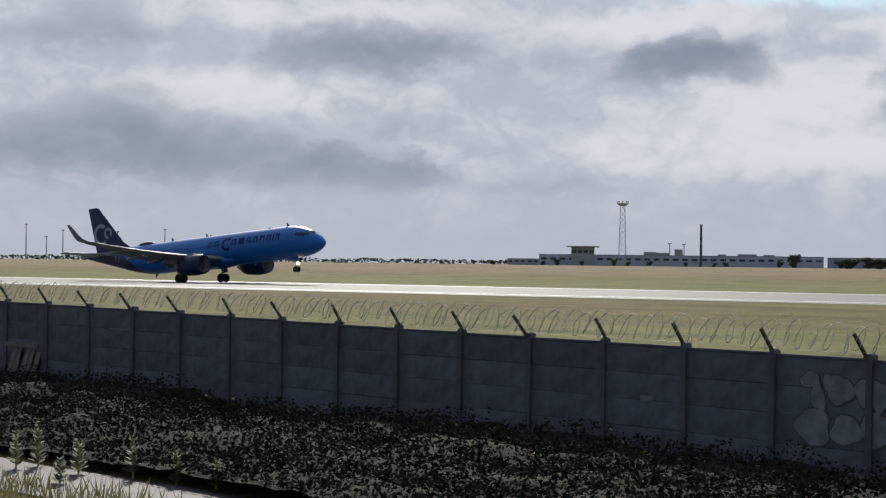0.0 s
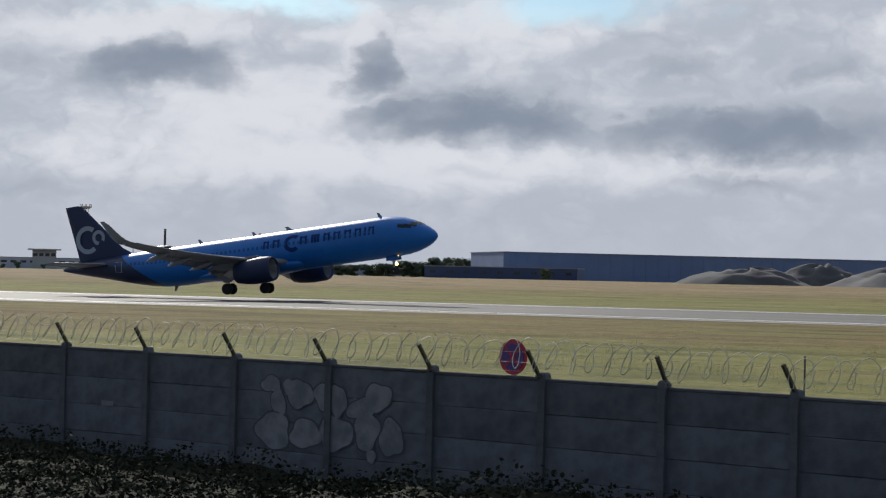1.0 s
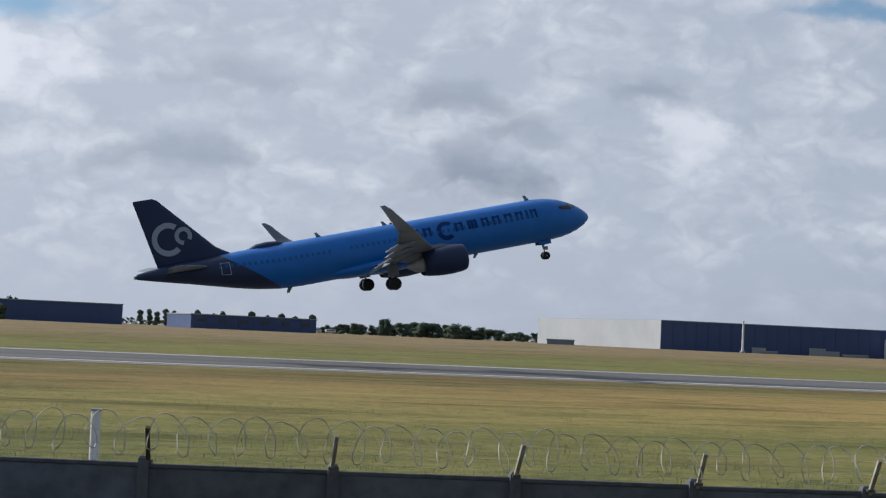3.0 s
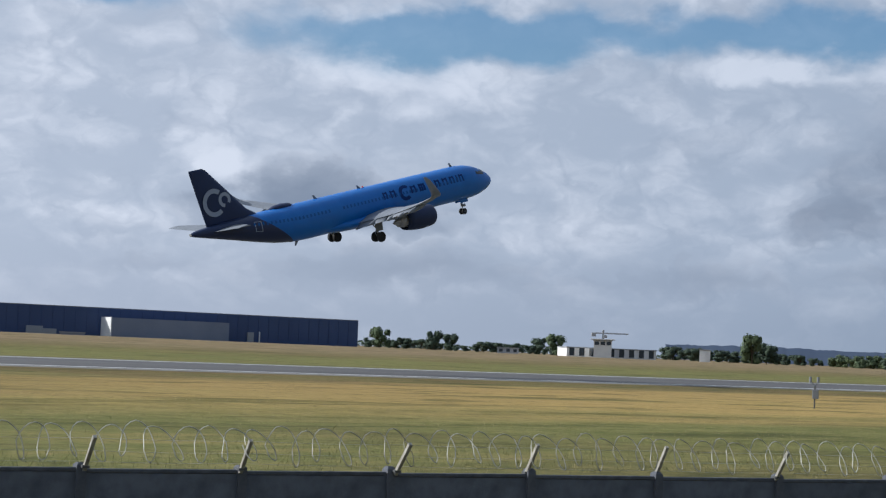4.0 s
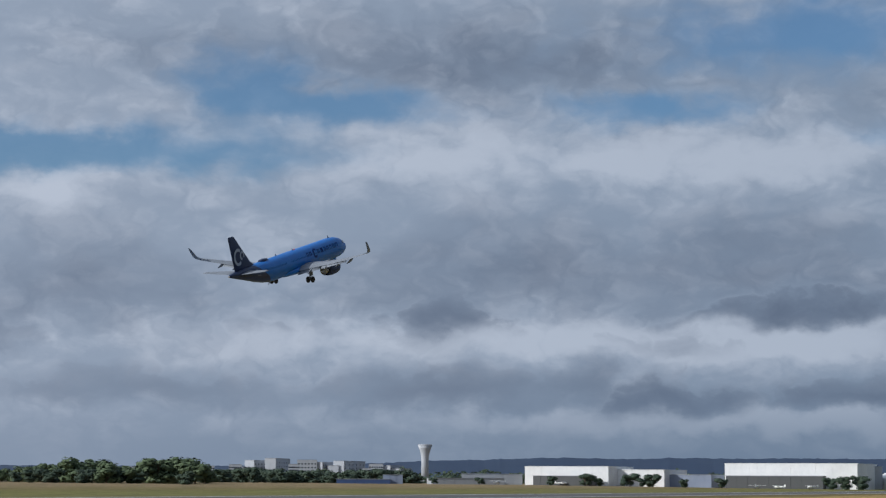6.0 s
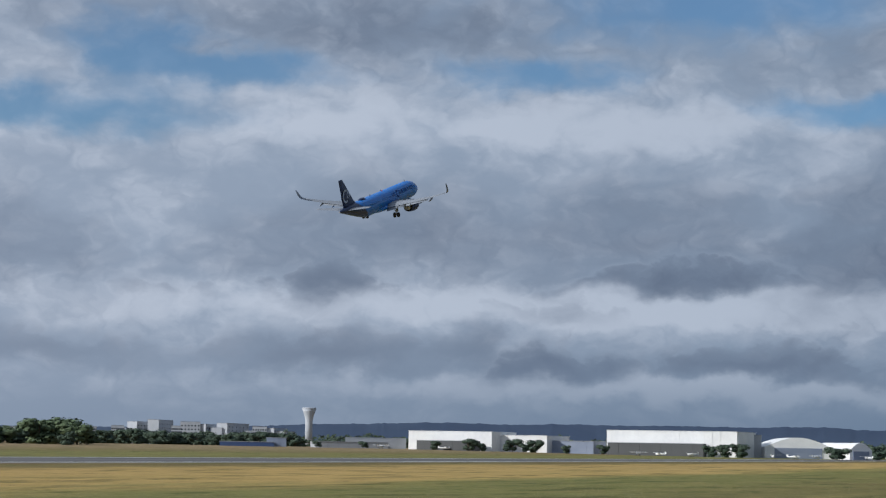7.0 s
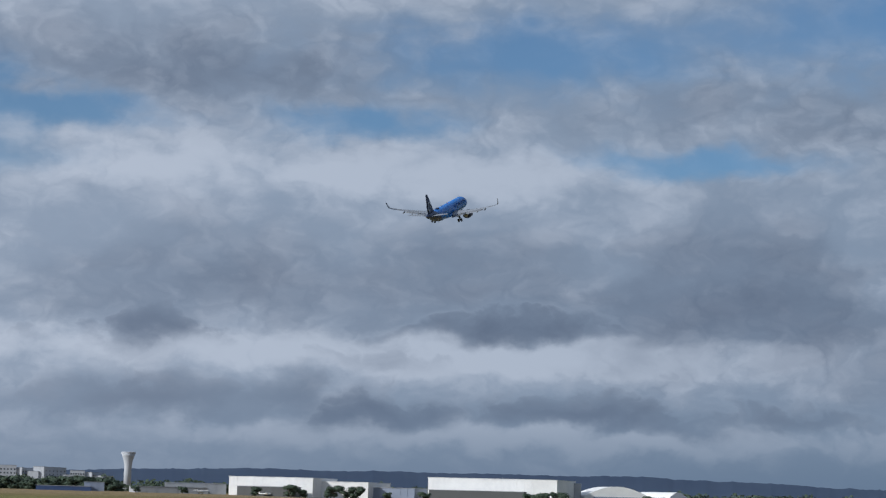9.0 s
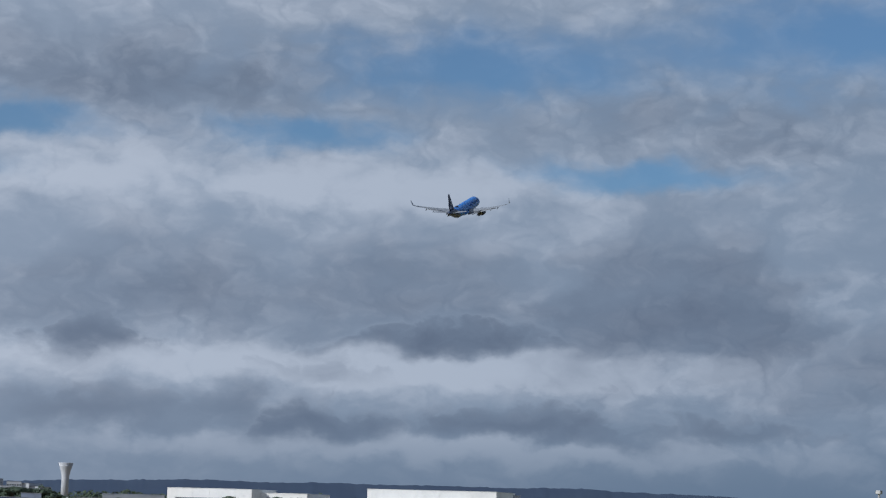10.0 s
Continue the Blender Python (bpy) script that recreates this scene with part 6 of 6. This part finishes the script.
    # small parked aircraft and vans on the apron
    for i, az in enumerate((56.6, 57.2, 58.1, 60.3, 60.9, 61.5, 62.9, 63.5, 64.0, 64.4, 64.9, 65.3, 65.8, 66.2, 66.7, 51.2, 49.4)):
        p = bearing(az, 1230 + 14 * (i % 4))
        z0 = ground_z(p.x, p.y)
        o = tagged(empty("light_aircraft", Matrix.Translation((p.x, p.y, z0)) @ Matrix.Rotation(radians(20 + 67 * i), 4, "Z")), "small white light aircraft parked on grass", "light aircraft", "parked light aircraft")
        bm = bmesh.new()
        loft(bm, [[Vector((x, r * math.cos(math.tau * q / 10), 1.4 + r * math.sin(math.tau * q / 10))) for q in range(10)] for x, r in ((3.4, 0.2), (2.6, 0.6), (0.6, 0.75), (-2.0, 0.4), (-4.6, 0.15))])
        part("fuselage", bm, M["white"], o, "", True)
        part("wing", box_bm((1.5, 10.5, 0.16), 0.05, (0.6, 0, 2.2)), M["white"], o)
        part("tail_fin", box_bm((1.1, 0.1, 1.3), 0.03, (-4.2, 0, 2.1)), M["white"], o)
        for dx, dy in ((1.8, 0), (0, -1.1), (0, 1.1)):
            bm = bmesh.new()
            add_tube(bm, (dx, dy - 0.1, 0.3), (dx, dy + 0.1, 0.3), 0.3, 0.3, 10)
            part("wheel", bm, M["tyre"], o)
    p = bearing(69.85, 1250)
    z0 = ground_z(p.x, p.y)
    o = tagged(empty("lamp_mast", Matrix.Translation((p.x, p.y, z0))), "slim grey apron lamp mast", "mast")
    bm = bmesh.new()
    add_tube(bm, (0, 0, 0), (0, 0, up_to(0.86, 1250) - z0), 0.9, 0.7, 8)
    part("pole", bm, M["steel"], o)
    part("lamp_head", box_bm((4, 3, 2.2), 0.2, (0, 0, up_to(0.86, 1250) - z0)), M["steel"], o)
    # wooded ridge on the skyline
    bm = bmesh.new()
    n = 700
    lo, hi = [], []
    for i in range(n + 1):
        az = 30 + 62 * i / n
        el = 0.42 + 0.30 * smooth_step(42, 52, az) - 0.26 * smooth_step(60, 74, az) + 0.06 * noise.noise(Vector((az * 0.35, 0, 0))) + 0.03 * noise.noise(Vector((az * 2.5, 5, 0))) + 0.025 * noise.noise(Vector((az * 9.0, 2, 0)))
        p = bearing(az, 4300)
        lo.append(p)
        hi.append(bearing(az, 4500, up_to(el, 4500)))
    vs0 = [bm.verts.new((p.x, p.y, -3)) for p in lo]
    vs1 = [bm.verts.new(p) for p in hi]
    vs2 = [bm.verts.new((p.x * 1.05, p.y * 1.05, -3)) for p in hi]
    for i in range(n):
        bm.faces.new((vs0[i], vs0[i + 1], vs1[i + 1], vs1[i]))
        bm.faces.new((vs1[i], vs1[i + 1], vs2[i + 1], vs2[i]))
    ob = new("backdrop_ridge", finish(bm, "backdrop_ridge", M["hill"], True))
    tagged(ob, "low wooded ridge on the skyline, haze blue put in its colour", "ridge", kind="structure")
    woods(40, 80, 2600, 0.16, 0.46, 14000, "leaf_dark", "far dark woods round the town")
    # weather sensor on the grass
    p = bearing(34.15, 138)
    o = tagged(empty("weather_sensor", Matrix.Translation((p.x, p.y, ground_z(p.x, p.y))) @ Matrix.Rotation(radians(-34), 4, "Z")), "pale grey runway weather sensor on a short mast", "sensor")
    bm = bmesh.new()
    add_tube(bm, (0, 0, 0), (0, 0, 1.5), 0.05, 0.05, 8)
    part("mast", bm, M["steel_dark"], o)
    part("cabinet", box_bm((0.42, 0.30, 0.62), 0.03, (0.05, 0, 0.95)), M["grey_paint"], o, "pale grey instrument cabinet")
    for sx in (-1, 1):
        bm = bmesh.new()
        add_tube(bm, (0, 0, 1.45), (-0.25 * sx - 0.05, 0, 1.85), 0.04, 0.04, 6)
        add_tube(bm, (-0.25 * sx - 0.05, 0, 1.7), (-0.25 * sx - 0.05, 0, 2.1), 0.09, 0.09, 10)
        part("sensor_head", bm, M["grey_paint"], o, "pale sensor head on an arm")


build_west()
build_middle()
build_east()


# seconds, x, y, z, heading, pitch up, right wing down
FLIGHT = [
    (0.0, -243.5, 110.8, 0.03, 70.4, 5.2, 0.6), (0.5, -201.3, 124.1, 0.12, 70.7, 6.4, 0.8), (1.0, -159.2, 137.4, 0.66, 71.2, 7.8, 1.0),
    (1.5, -116.8, 150.8, 1.54, 71.6, 8.8, 1.1), (2.0, -74.1, 164.3, 2.71, 72.0, 10.0, 0.9), (2.2, -57.0, 169.7, 3.35, 72.0, 10.5, 0.6),
    (3.3, 23.3, 195.1, 8.90, 70.8, 13.7, -0.4), (3.5, 40.3, 200.5, 10.38, 70.8, 14.1, -0.2), (4.0, 83.1, 214.0, 14.54, 70.8, 15.0, 0.5),
    (4.5, 125.5, 227.4, 19.68, 71.2, 15.5, 0.9), (5.0, 168.6, 241.0, 25.42, 71.6, 15.4, 1.0), (5.5, 211.8, 254.7, 32.01, 72.0, 15.2, 1.0),
    (6.0, 255.7, 268.6, 38.98, 72.0, 15.4, 0.5), (7.5, 389.8, 311.0, 62.53, 72.0, 16.4, -0.9), (8.0, 435.1, 325.3, 71.22, 72.0, 16.5, -0.9),
    (8.5, 480.6, 339.7, 80.06, 72.0, 16.6, -1.1), (9.0, 526.4, 354.2, 89.22, 72.0, 16.7, -1.1), (9.5, 572.5, 368.7, 98.46, 72.0, 16.8, -0.8),
    (10.0, 618.6, 383.3, 108.18, 72.0, 16.8, -0.4)]


def motions():
    walk(AIRLINER, [(t, pose(x, y, z, roll, -pitch, 90 - head)) for t, x, y, z, head, pitch, roll in FLIGHT])
    for side, sign in (("left", 1), ("right", -1)):
        leg, h = GEAR[side]
        walk(leg, [(t, pose(h.x, h.y, h.z, sign * a, 0, 0)) for t, a in ((0.0, 0), (8.4, 0), (9.2, 22), (10.0, 62))])
    leg, h = GEAR["nose"]
    walk(leg, [(t, pose(h.x, h.y, h.z, 0, -a, 0)) for t, a in ((0.0, 0), (6.6, 0), (7.6, 45), (8.6, 88), (10.0, 88))])


motions()
